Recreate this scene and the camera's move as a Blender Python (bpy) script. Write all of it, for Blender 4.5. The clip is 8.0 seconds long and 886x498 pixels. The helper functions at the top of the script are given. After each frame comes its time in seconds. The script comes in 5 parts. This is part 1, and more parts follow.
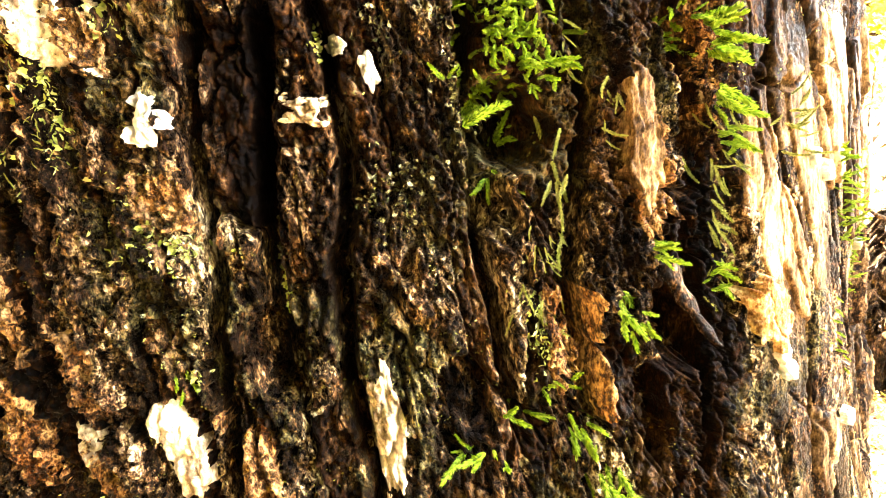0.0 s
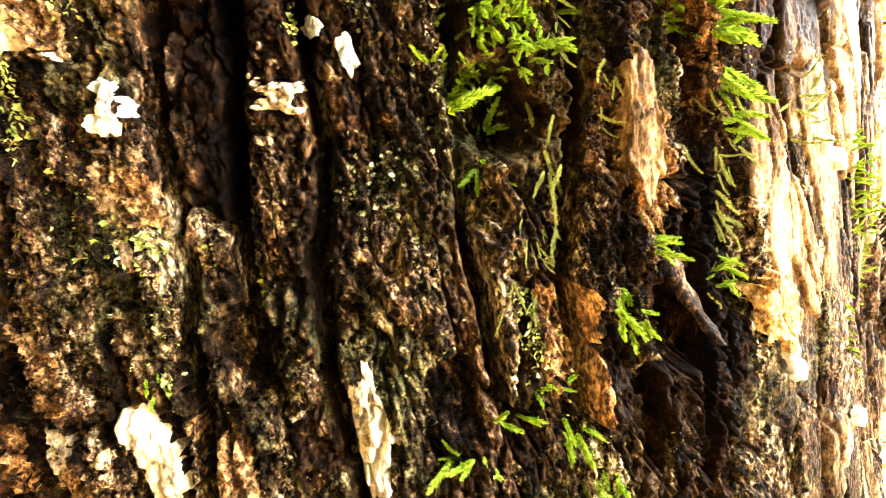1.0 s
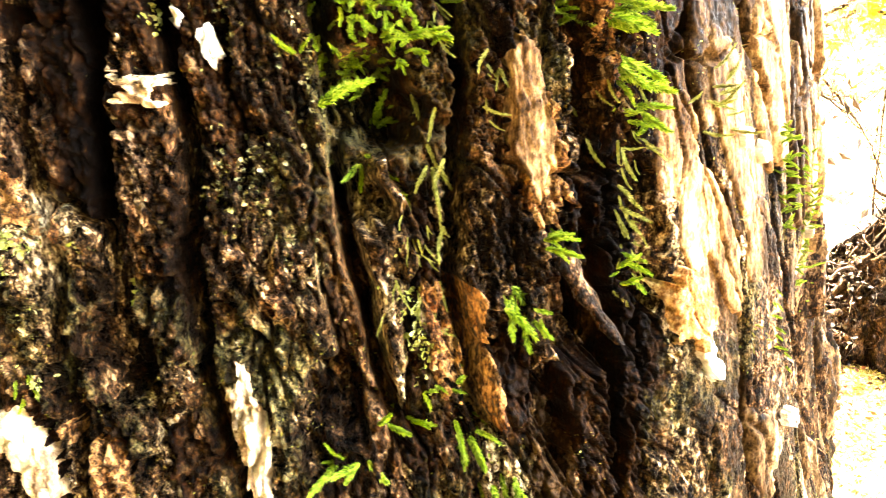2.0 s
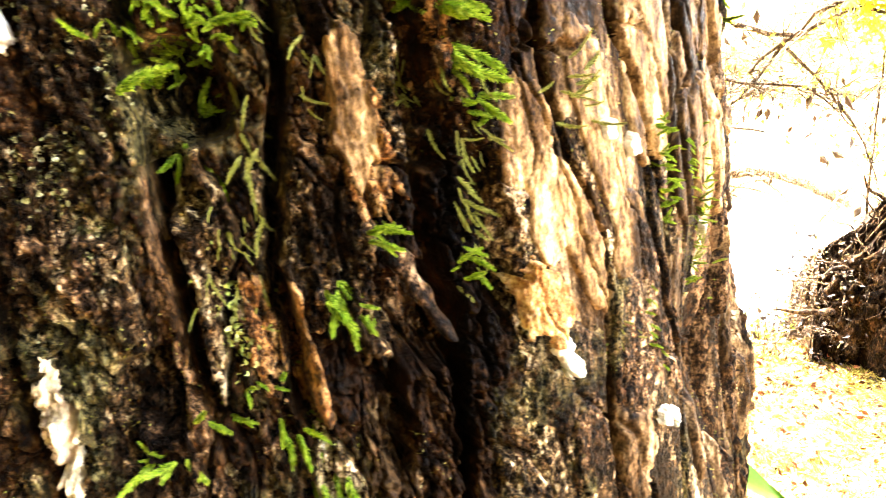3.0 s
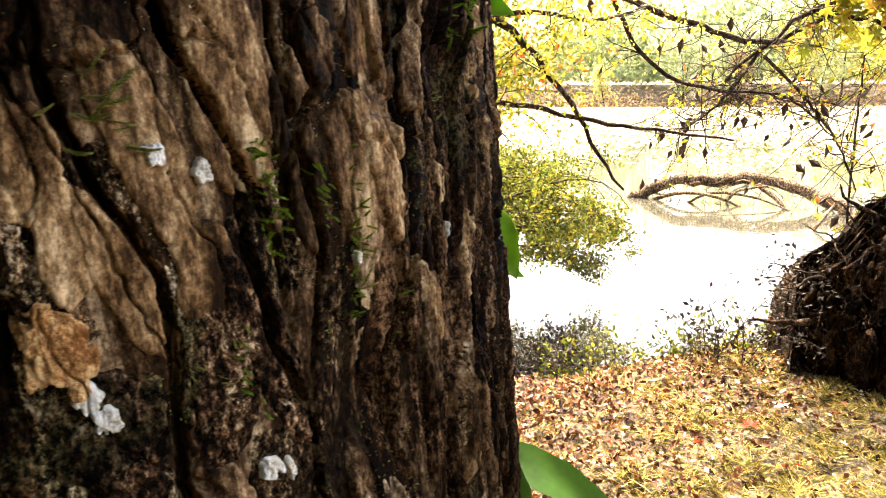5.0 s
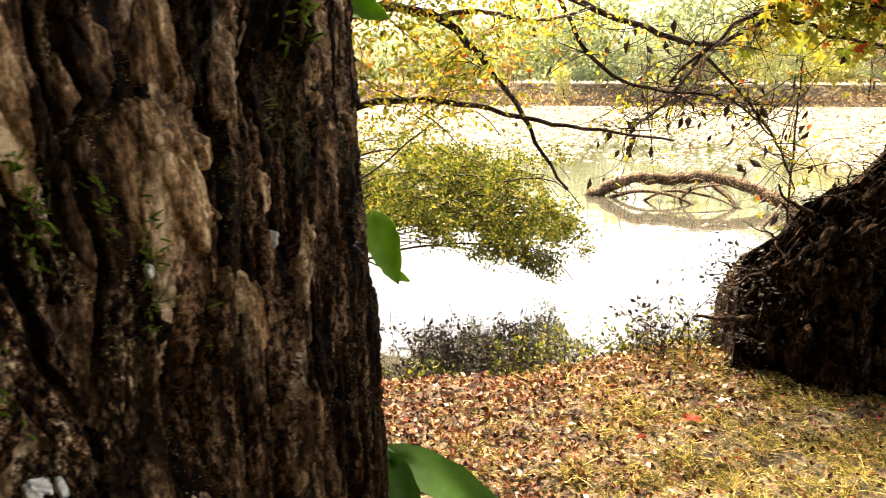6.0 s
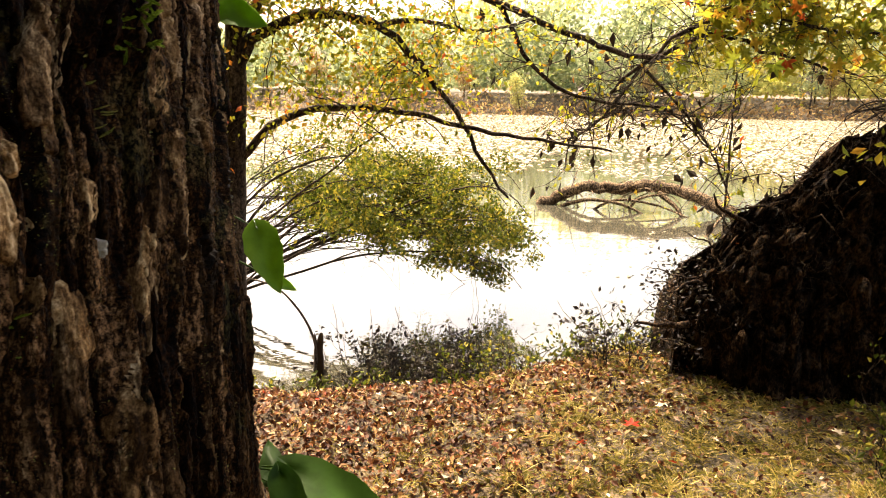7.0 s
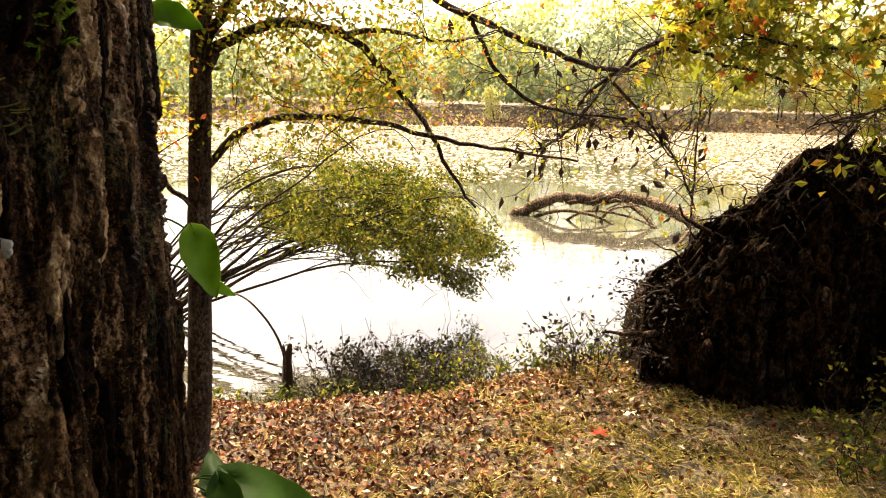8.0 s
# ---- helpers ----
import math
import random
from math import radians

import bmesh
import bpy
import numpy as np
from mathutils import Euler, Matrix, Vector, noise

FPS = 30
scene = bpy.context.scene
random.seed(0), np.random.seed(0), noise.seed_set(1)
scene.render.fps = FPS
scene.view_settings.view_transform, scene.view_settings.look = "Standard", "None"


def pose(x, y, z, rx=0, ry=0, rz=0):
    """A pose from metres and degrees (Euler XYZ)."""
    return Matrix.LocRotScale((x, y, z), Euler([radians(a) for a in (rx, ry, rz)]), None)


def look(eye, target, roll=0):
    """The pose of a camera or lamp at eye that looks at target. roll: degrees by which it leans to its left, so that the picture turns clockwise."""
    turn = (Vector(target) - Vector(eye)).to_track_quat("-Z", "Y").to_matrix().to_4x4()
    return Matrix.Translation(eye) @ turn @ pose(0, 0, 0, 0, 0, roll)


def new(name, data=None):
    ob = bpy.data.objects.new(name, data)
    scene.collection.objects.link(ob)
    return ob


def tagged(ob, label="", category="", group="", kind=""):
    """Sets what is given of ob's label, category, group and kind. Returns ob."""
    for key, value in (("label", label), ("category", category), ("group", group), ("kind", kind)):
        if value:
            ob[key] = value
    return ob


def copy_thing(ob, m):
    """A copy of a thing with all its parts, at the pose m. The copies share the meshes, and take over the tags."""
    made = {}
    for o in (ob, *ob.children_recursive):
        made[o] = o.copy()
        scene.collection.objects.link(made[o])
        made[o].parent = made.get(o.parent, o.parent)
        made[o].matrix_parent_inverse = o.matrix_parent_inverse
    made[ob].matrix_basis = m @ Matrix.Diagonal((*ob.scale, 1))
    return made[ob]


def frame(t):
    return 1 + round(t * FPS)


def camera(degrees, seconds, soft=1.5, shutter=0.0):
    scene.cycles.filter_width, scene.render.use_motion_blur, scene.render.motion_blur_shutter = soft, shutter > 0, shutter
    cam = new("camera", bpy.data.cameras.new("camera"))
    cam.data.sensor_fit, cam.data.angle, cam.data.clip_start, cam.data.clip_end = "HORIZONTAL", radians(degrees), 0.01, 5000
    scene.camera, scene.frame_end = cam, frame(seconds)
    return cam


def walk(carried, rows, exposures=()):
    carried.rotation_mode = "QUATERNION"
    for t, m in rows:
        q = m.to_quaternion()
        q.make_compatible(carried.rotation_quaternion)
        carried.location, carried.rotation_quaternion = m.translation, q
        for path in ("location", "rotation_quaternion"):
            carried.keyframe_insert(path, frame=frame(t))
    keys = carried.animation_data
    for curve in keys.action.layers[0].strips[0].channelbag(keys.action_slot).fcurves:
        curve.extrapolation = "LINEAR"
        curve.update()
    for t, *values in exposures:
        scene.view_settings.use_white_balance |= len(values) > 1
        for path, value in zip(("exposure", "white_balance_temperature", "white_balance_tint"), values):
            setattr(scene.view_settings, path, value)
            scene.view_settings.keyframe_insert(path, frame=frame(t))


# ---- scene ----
cam = camera(65.9, 8.0, soft=1.0, shutter=0.35)
METRES, EYE, TILT, LEAN, TURN = 0.45, 1.5, -13.2, 0.0, 0.0
ROWS = [
    (0.0, 0.0, 0.0, 0.0, -0.0, -0.0, 0.0),
    (0.5, -0.0081, 0.0144, -0.0012, 0.23, -0.21, 0.01),
    (1.0, 0.0142, 0.0297, 0.0016, 0.54, -0.61, 0.15),
    (2.5, 0.154, 0.0541, 0.0004, 1.47, -1.1, 0.28),
    (3.0, 0.2209, 0.0629, -0.0015, 1.46, -1.17, 0.18),
    (3.5, 0.3146, 0.0628, 0.003, 1.35, -1.12, 0.07),
    (4.0, 0.4091, 0.0736, 0.0017, 1.74, -1.22, -0.38),
    (4.5, 0.5088, 0.0884, 0.0099, 2.18, -1.03, -0.47),
    (5.0, 0.5732, 0.131, 0.0229, 1.9, -0.74, -0.14),
    (6.5, 0.8117, 0.1366, 0.0418, -3.16, -1.02, -0.19),
    (7.0, 0.8724, 0.1261, 0.0398, -4.71, -0.3, -0.1),
    (7.5, 0.904, 0.133, 0.0333, -5.68, 0.27, -0.03),
    (8.0, 0.9406, 0.1231, 0.028, -6.78, 0.61, -0.11),
]
EXPOSURES = [(t, ev, k, 12) for t, ev, k in ((0.0, 7.58, 8900), (1.2, 7.55, 8900), (2.5, 7.25, 8800), (3.5, 5.85, 7500), (4.5, 4.0, 7100), (5.2, 3.4, 7000), (6.5, 2.5, 7700), (8.0, 2.25, 7800))]
walk(cam, [(t, pose(0, 0, EYE, TILT, LEAN, TURN) @ pose(METRES * x, METRES * y, METRES * z, 90 + pitch, roll, yaw)) for t, x, y, z, yaw, pitch, roll in ROWS], EXPOSURES)

# ---- sky and sun ----
SUN_AZ, SUN_EL = -20.0, 57.0
world = bpy.data.worlds.new("sky")
scene.world = world
world.use_nodes = True
wn = world.node_tree.nodes
sky = wn.new("ShaderNodeTexSky")
sky.sky_type, sky.sun_disc = "NISHITA", False
sky.sun_elevation, sky.sun_rotation, sky.dust_density, sky.air_density = radians(SUN_EL), radians(SUN_AZ), 7.0, 1.0
world.node_tree.links.new(sky.outputs[0], wn["Background"].inputs[0])
wn["Background"].inputs[1].default_value = 0.15
sun = new("sun", bpy.data.lights.new("sun", "SUN"))
sun.data.energy, sun.data.angle, sun.data.color = 3.4, radians(0.6), (1.0, 0.93, 0.8)
sd = Vector((math.sin(radians(SUN_AZ)) * math.cos(radians(SUN_EL)), math.cos(radians(SUN_AZ)) * math.cos(radians(SUN_EL)), math.sin(radians(SUN_EL))))
sun.matrix_world = look(sd * 60, (0, 0, 0))

# ---- materials ----


def ramp(nt, fac, stops):
    r = nt.nodes.new("ShaderNodeValToRGB")
    e = r.color_ramp.elements
    while len(e) < len(stops):
        e.new(0.5)
    for el, (p, c) in zip(e, stops):
        el.position, el.color = p, (*c, 1)
    nt.links.new(fac, r.inputs[0])
    return r.outputs[0]


def noise_tex(nt, scale, stretch=(1, 1, 1), detail=6.0, rough=0.6, seed=0.0):
    tc = nt.nodes.new("ShaderNodeTexCoord")
    mp = nt.nodes.new("ShaderNodeMapping")
    mp.inputs["Scale"].default_value = stretch
    mp.inputs["Location"].default_value = (seed, seed * 0.7, seed * 1.3)
    nt.links.new(tc.outputs["Object"], mp.inputs["Vector"])
    n = nt.nodes.new("ShaderNodeTexNoise")
    n.inputs["Scale"].default_value, n.inputs["Detail"].default_value, n.inputs["Roughness"].default_value = scale, detail, rough
    nt.links.new(mp.outputs[0], n.inputs["Vector"])
    return n.outputs["Fac"]


def mixc(nt, fac, a, b, mode="MIX"):
    m = nt.nodes.new("ShaderNodeMix")
    m.data_type, m.blend_type = "RGBA", mode
    for sock, v in ((m.inputs[0], fac), (m.inputs[6], a), (m.inputs[7], b)):
        if isinstance(v, (int, float)):
            sock.default_value = v
        elif isinstance(v, tuple):
            sock.default_value = (*v, 1)
        else:
            nt.links.new(v, sock)
    return m.outputs[2]


def bump_of(nt, heights, dist):
    normal = None
    for h, strength in heights:
        b = nt.nodes.new("ShaderNodeBump")
        b.inputs["Strength"].default_value, b.inputs["Distance"].default_value = strength, dist
        nt.links.new(h, b.inputs["Height"])
        if normal:
            nt.links.new(normal, b.inputs["Normal"])
        normal = b.outputs[0]
    return normal


def blank(name):
    m = bpy.data.materials.new(name)
    m.use_nodes = True
    return m, m.node_tree, m.node_tree.nodes["Principled BSDF"]


def spread(nt, colour, island, amount):
    """Varies hue and brightness from piece to piece."""
    src = nt.nodes.new("ShaderNodeNewGeometry").outputs["Random Per Island"] if island else nt.nodes.new("ShaderNodeObjectInfo").outputs["Random"]
    hv = nt.nodes.new("ShaderNodeHueSaturation")
    mr = nt.nodes.new("ShaderNodeMapRange")
    mr.inputs[3].default_value, mr.inputs[4].default_value = 1 - amount, 1 + amount
    nt.links.new(src, mr.inputs[0])
    nt.links.new(mr.outputs[0], hv.inputs["Value"])
    nt.links.new(colour, hv.inputs["Color"])
    return hv.outputs[0]


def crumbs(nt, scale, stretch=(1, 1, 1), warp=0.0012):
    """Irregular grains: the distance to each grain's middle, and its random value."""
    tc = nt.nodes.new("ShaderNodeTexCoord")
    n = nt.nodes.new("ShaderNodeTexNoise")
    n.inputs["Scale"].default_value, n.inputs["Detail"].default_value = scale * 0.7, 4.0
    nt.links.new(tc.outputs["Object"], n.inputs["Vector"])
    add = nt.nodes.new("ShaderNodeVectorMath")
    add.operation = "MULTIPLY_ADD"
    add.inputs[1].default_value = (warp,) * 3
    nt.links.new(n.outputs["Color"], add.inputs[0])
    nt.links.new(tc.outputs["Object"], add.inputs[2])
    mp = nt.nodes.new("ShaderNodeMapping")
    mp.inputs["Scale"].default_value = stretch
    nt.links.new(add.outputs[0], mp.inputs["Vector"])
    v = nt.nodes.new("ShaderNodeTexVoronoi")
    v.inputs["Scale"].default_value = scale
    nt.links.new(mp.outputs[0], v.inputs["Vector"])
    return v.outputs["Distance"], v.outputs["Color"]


def bark_material(name, stops, coarse=28, stretch=(1, 1, 0.4), rough=0.5, bump=1.0, moss=0.0, fine=330, vary=0.0, dist=0.0025, grit=0.92, shine=0.05, grain=1.0):
    m, nt, p = blank(name)
    p.inputs["Specular IOR Level"].default_value = shine
    a = noise_tex(nt, coarse, stretch, 12, 0.74)
    f = noise_tex(nt, fine, (1, 1, 0.6), 8, 0.8, 3.1)
    both = nt.nodes.new("ShaderNodeMath")
    both.operation = "MULTIPLY_ADD"
    both.inputs[1].default_value = 0.85 * grain
    nt.links.new(f, both.inputs[0])
    off = nt.nodes.new("ShaderNodeMath")
    off.operation = "SUBTRACT"
    off.inputs[1].default_value = 0.425 * grain
    nt.links.new(a, off.inputs[0])
    nt.links.new(off.outputs[0], both.inputs[2])
    col = ramp(nt, both.outputs[0], [(0.5 + (q - 0.5) * 0.7, c) for q, c in stops])
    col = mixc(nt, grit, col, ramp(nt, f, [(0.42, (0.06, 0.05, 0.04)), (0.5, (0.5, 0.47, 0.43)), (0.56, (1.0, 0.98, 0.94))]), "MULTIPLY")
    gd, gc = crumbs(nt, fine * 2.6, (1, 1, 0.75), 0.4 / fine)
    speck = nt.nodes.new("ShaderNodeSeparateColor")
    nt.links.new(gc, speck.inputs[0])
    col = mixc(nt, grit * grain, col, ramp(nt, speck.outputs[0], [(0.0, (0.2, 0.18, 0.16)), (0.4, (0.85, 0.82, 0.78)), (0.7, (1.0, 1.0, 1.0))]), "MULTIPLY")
    if moss:
        k = ramp(nt, noise_tex(nt, 17, (1, 1, 0.6), 10, 0.75, 7.7), [(0.54, (0, 0, 0)), (0.6, (moss, moss, moss))])
        col = mixc(nt, k, col, ramp(nt, f, [(0.46, (0.008, 0.008, 0.002)), (0.6, (0.4, 0.34, 0.13))]))
    if vary:
        col = spread(nt, col, False, vary)
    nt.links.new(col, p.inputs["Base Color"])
    nt.links.new(ramp(nt, f, [(0.43, (rough - 0.18,) * 3), (0.57, (rough + 0.25,) * 3)]), p.inputs["Roughness"])
    inv = nt.nodes.new("ShaderNodeMath")
    inv.operation = "SUBTRACT"
    inv.inputs[0].default_value = 1.0
    nt.links.new(gd, inv.inputs[1])
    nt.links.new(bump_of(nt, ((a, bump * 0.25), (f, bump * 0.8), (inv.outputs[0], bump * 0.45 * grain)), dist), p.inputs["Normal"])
    return m


def leaf_material(name, stops, rough=0.5, glow=0.45, amount=0.3, island=True):
    m, nt, p = blank(name)
    src = nt.nodes.new("ShaderNodeNewGeometry").outputs["Random Per Island"] if island else nt.nodes.new("ShaderNodeObjectInfo").outputs["Random"]
    col = ramp(nt, src, stops)
    col = mixc(nt, 0.5, col, ramp(nt, noise_tex(nt, 60, (1, 1, 1), 4), [(0.3, (0.45, 0.45, 0.4)), (0.65, (1.0, 1.0, 1.0))]), "MULTIPLY")
    nt.links.new(col, p.inputs["Base Color"])
    p.inputs["Roughness"].default_value, p.inputs["Specular IOR Level"].default_value = rough, 0.15
    t = nt.nodes.new("ShaderNodeBsdfTranslucent")
    nt.links.new(col, t.inputs["Color"])
    mx = nt.nodes.new("ShaderNodeMixShader")
    mx.inputs[0].default_value = glow
    nt.links.new(p.outputs[0], mx.inputs[1])
    nt.links.new(t.outputs[0], mx.inputs[2])
    nt.links.new(mx.outputs[0], nt.nodes["Material Output"].inputs["Surface"])
    return m


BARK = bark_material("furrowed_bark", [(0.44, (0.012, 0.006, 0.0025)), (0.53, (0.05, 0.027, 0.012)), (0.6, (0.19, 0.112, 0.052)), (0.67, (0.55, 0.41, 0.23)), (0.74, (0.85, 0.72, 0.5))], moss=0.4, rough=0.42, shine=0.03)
PLATE = bark_material("bark_plate", [(0.42, (0.012, 0.006, 0.003)), (0.53, (0.06, 0.03, 0.014)), (0.62, (0.22, 0.12, 0.058)), (0.72, (0.6, 0.45, 0.27))], coarse=42, moss=0.35, vary=0.5, rough=0.42, shine=0.03)
GREY_PLATE = bark_material("smooth_bark_plate", [(0.38, (0.006, 0.003, 0.001)), (0.49, (0.04, 0.02, 0.0085)), (0.58, (0.16, 0.092, 0.042)), (0.68, (0.52, 0.36, 0.2)), (0.76, (0.8, 0.66, 0.45))], coarse=34, stretch=(1, 1, 0.2), rough=0.42, bump=0.35, vary=0.3, fine=330, grit=0.5, shine=0.02, grain=0.35)
ORANGE = bark_material("orange_inner_bark", [(0.36, (0.3, 0.12, 0.035)), (0.48, (0.52, 0.26, 0.09)), (0.62, (0.72, 0.48, 0.22))], coarse=40, stretch=(1, 1, 0.6), bump=0.5, grit=0.45)
# Near-black bark; its colour deepens the shade of the trunk's lake side.
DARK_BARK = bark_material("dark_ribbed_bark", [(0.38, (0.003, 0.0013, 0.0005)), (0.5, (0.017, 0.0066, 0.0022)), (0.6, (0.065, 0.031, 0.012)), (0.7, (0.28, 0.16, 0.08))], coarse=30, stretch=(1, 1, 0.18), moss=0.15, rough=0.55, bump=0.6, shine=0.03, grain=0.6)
TAN = bark_material("tan_worn_bark", [(0.38, (0.02, 0.009, 0.003)), (0.48, (0.11, 0.056, 0.021)), (0.57, (0.3, 0.175, 0.075)), (0.68, (0.68, 0.48, 0.26))], coarse=40, stretch=(1, 1, 0.16), rough=0.45, bump=0.3, grit=0.4, shine=0.03, grain=0.4, vary=0.15)
RUST = bark_material("rust_inner_bark", [(0.36, (0.09, 0.032, 0.011)), (0.48, (0.3, 0.13, 0.045)), (0.62, (0.58, 0.33, 0.14))], coarse=50, stretch=(1, 1, 0.3), vary=0.2, grit=0.92)
BARE = bark_material("bare_pale_wood", [(0.35, (0.2, 0.13, 0.07)), (0.47, (0.6, 0.45, 0.27)), (0.6, (0.86, 0.73, 0.52))], coarse=70, stretch=(1, 1, 0.3), rough=0.5, bump=0.5, grit=0.3, shine=0.05, grain=0.4)
LICHEN = bark_material("white_lichen", [(0.35, (0.5, 0.43, 0.31)), (0.5, (0.8, 0.74, 0.6)), (0.65, (0.88, 0.84, 0.74))], coarse=90, stretch=(1, 1, 1), rough=0.7, bump=0.9, grit=0.12, grain=0.3)
GREEN_LICHEN = bark_material("green_lichen", [(0.36, (0.04, 0.04, 0.012)), (0.47, (0.22, 0.22, 0.07)), (0.58, (0.55, 0.53, 0.27)), (0.68, (0.7, 0.68, 0.48))], coarse=120, stretch=(1, 1, 1), rough=0.7, bump=1.0, grit=0.9)
LIME_LICHEN = leaf_material("lime_lichen", [(0.0, (0.2, 0.24, 0.05)), (0.5, (0.45, 0.5, 0.13)), (1.0, (0.66, 0.68, 0.3))], rough=0.7, glow=0.25)
TWIG = bark_material("twig_bark", [(0.3, (0.03, 0.022, 0.016)), (0.5, (0.07, 0.052, 0.038)), (0.7, (0.16, 0.125, 0.095))], coarse=14, rough=0.7, fine=90, dist=0.004, grain=0.5)
LOG = bark_material("wet_log_bark", [(0.3, (0.09, 0.06, 0.035)), (0.5, (0.22, 0.15, 0.085)), (0.7, (0.42, 0.3, 0.19))], coarse=6, rough=0.6, fine=40, dist=0.02)
SOIL = bark_material("root_soil", [(0.3, (0.009, 0.006, 0.004)), (0.5, (0.035, 0.021, 0.012)), (0.7, (0.1, 0.06, 0.034))], coarse=5, stretch=(1, 1, 1), rough=0.95, fine=30, dist=0.03)
ROOT = bark_material("root_skin", [(0.3, (0.014, 0.008, 0.005)), (0.5, (0.04, 0.024, 0.014)), (0.7, (0.12, 0.08, 0.05))], coarse=12, rough=0.8, fine=70, dist=0.006, vary=0.3)
MOSS = leaf_material("moss_green", [(0.0, (0.045, 0.095, 0.006)), (0.4, (0.2, 0.34, 0.02)), (1.0, (0.5, 0.6, 0.09))], glow=0.4)
MOSS_DRY = leaf_material("moss_olive", [(0.0, (0.09, 0.1, 0.015)), (0.5, (0.28, 0.29, 0.06)), (1.0, (0.5, 0.47, 0.15))], glow=0.4)
# Bright and dark copies of one leaf green: sunlit above, shaded below.
SUNLIT_LEAF = leaf_material("sunlit_green_leaf", [(0.0, (0.2, 0.36, 0.04)), (1.0, (0.26, 0.42, 0.05))], rough=0.45, glow=0.5, island=False)
GREEN_LEAF = leaf_material("broad_green_leaf", [(0.0, (0.035, 0.09, 0.01)), (1.0, (0.05, 0.12, 0.013))], rough=0.45, glow=0.62, island=False)
YELLOW_LEAVES = leaf_material("autumn_leaves", [(0.0, (0.1, 0.125, 0.013)), (0.45, (0.27, 0.27, 0.028)), (0.8, (0.5, 0.41, 0.04)), (0.93, (0.55, 0.28, 0.04)), (1.0, (0.45, 0.07, 0.02))], glow=0.55)
BUSH_LEAVES = leaf_material("bush_leaves", [(0.0, (0.035, 0.05, 0.006)), (0.6, (0.12, 0.14, 0.014)), (1.0, (0.36, 0.28, 0.035))], glow=0.45)
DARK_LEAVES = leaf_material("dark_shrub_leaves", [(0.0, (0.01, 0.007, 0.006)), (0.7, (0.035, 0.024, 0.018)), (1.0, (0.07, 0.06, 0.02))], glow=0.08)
SHADE_LEAVES = leaf_material("shade_leaves", [(0.0, (0.02, 0.03, 0.008)), (1.0, (0.06, 0.07, 0.02))], glow=0.15)
FLOAT = leaf_material("floating_leaf", [(0.0, (0.3, 0.22, 0.12)), (0.6, (0.6, 0.5, 0.34)), (1.0, (0.75, 0.7, 0.56))], glow=0.2)
DEAD_LEAVES = leaf_material("dead_leaves", [(0.0, (0.01, 0.007, 0.005)), (1.0, (0.05, 0.03, 0.016))], glow=0.1)
LITTER = leaf_material("fallen_leaves", [(0.0, (0.015, 0.005, 0.002)), (0.4, (0.07, 0.022, 0.008)), (0.7, (0.19, 0.07, 0.024)), (0.88, (0.34, 0.18, 0.07)), (0.97, (0.65, 0.52, 0.36)), (1.0, (0.5, 0.04, 0.015))], rough=0.55, glow=0.2)
RED_LEAF = leaf_material("red_maple_leaf", [(0.0, (0.45, 0.03, 0.015)), (1.0, (0.55, 0.09, 0.03))], glow=0.35, island=False)
GRASS = leaf_material("dry_grass", [(0.0, (0.06, 0.07, 0.01)), (0.5, (0.25, 0.2, 0.035)), (1.0, (0.58, 0.42, 0.15))], glow=0.4)
# Far shore leaves: colours paled and brightened to carry the distance haze.
HAZED_GREEN = leaf_material("hazed_green_leaves", [(0.0, (0.2, 0.25, 0.13)), (0.6, (0.34, 0.39, 0.19)), (1.0, (0.48, 0.48, 0.24))], glow=0.6)
HAZED_YELLOW = leaf_material("hazed_yellow_leaves", [(0.0, (0.35, 0.36, 0.12)), (0.6, (0.55, 0.53, 0.17)), (1.0, (0.65, 0.52, 0.18))], glow=0.6)
HAZED_RUST = leaf_material("hazed_rust_leaves", [(0.0, (0.22, 0.13, 0.06)), (0.6, (0.42, 0.26, 0.12)), (1.0, (0.5, 0.38, 0.16))], glow=0.6)


def ground_material():
    m, nt, p = blank("leafy_soil")
    a = noise_tex(nt, 1.3, (1, 1, 1), 8, 0.65)
    f = noise_tex(nt, 26, (1, 1, 1), 6, 0.7, 2.0)
    col = mixc(nt, 0.5, ramp(nt, a, [(0.35, (0.035, 0.03, 0.012)), (0.5, (0.07, 0.045, 0.02)), (0.65, (0.1, 0.055, 0.028))]), ramp(nt, f, [(0.4, (0.02, 0.013, 0.008)), (0.6, (0.16, 0.11, 0.055))]))
    nt.links.new(col, p.inputs["Base Color"])
    p.inputs["Roughness"].default_value = 0.9
    nt.links.new(bump_of(nt, ((f, 0.9),), 0.03), p.inputs["Normal"])
    return m


def water_material():
    m, nt, p = blank("lake_water")
    p.inputs["Base Color"].default_value = (0.05, 0.046, 0.032, 1)
    p.inputs["Roughness"].default_value, p.inputs["IOR"].default_value = 0.02, 1.7
    a = noise_tex(nt, 1.5, (1, 1.8, 1), 4, 0.55)
    nt.links.new(bump_of(nt, ((a, 0.12),), 0.03), p.inputs["Normal"])
    return m


GROUND, WATER = ground_material(), water_material()

# ---- mesh helpers ----


def solid(name, verts, faces, material, parent=None, label="", smooth=True):
    """One mesh object from arrays of vertices and quads."""
    me = bpy.data.meshes.new(name)
    me.from_pydata(np.asarray(verts, float).tolist(), [], np.asarray(faces, int).tolist())
    me.materials.append(material)
    me.polygons.foreach_set("use_smooth", [smooth] * len(me.polygons))
    me.update()
    ob = new(name, me)
    ob.parent = parent
    return tagged(ob, label)


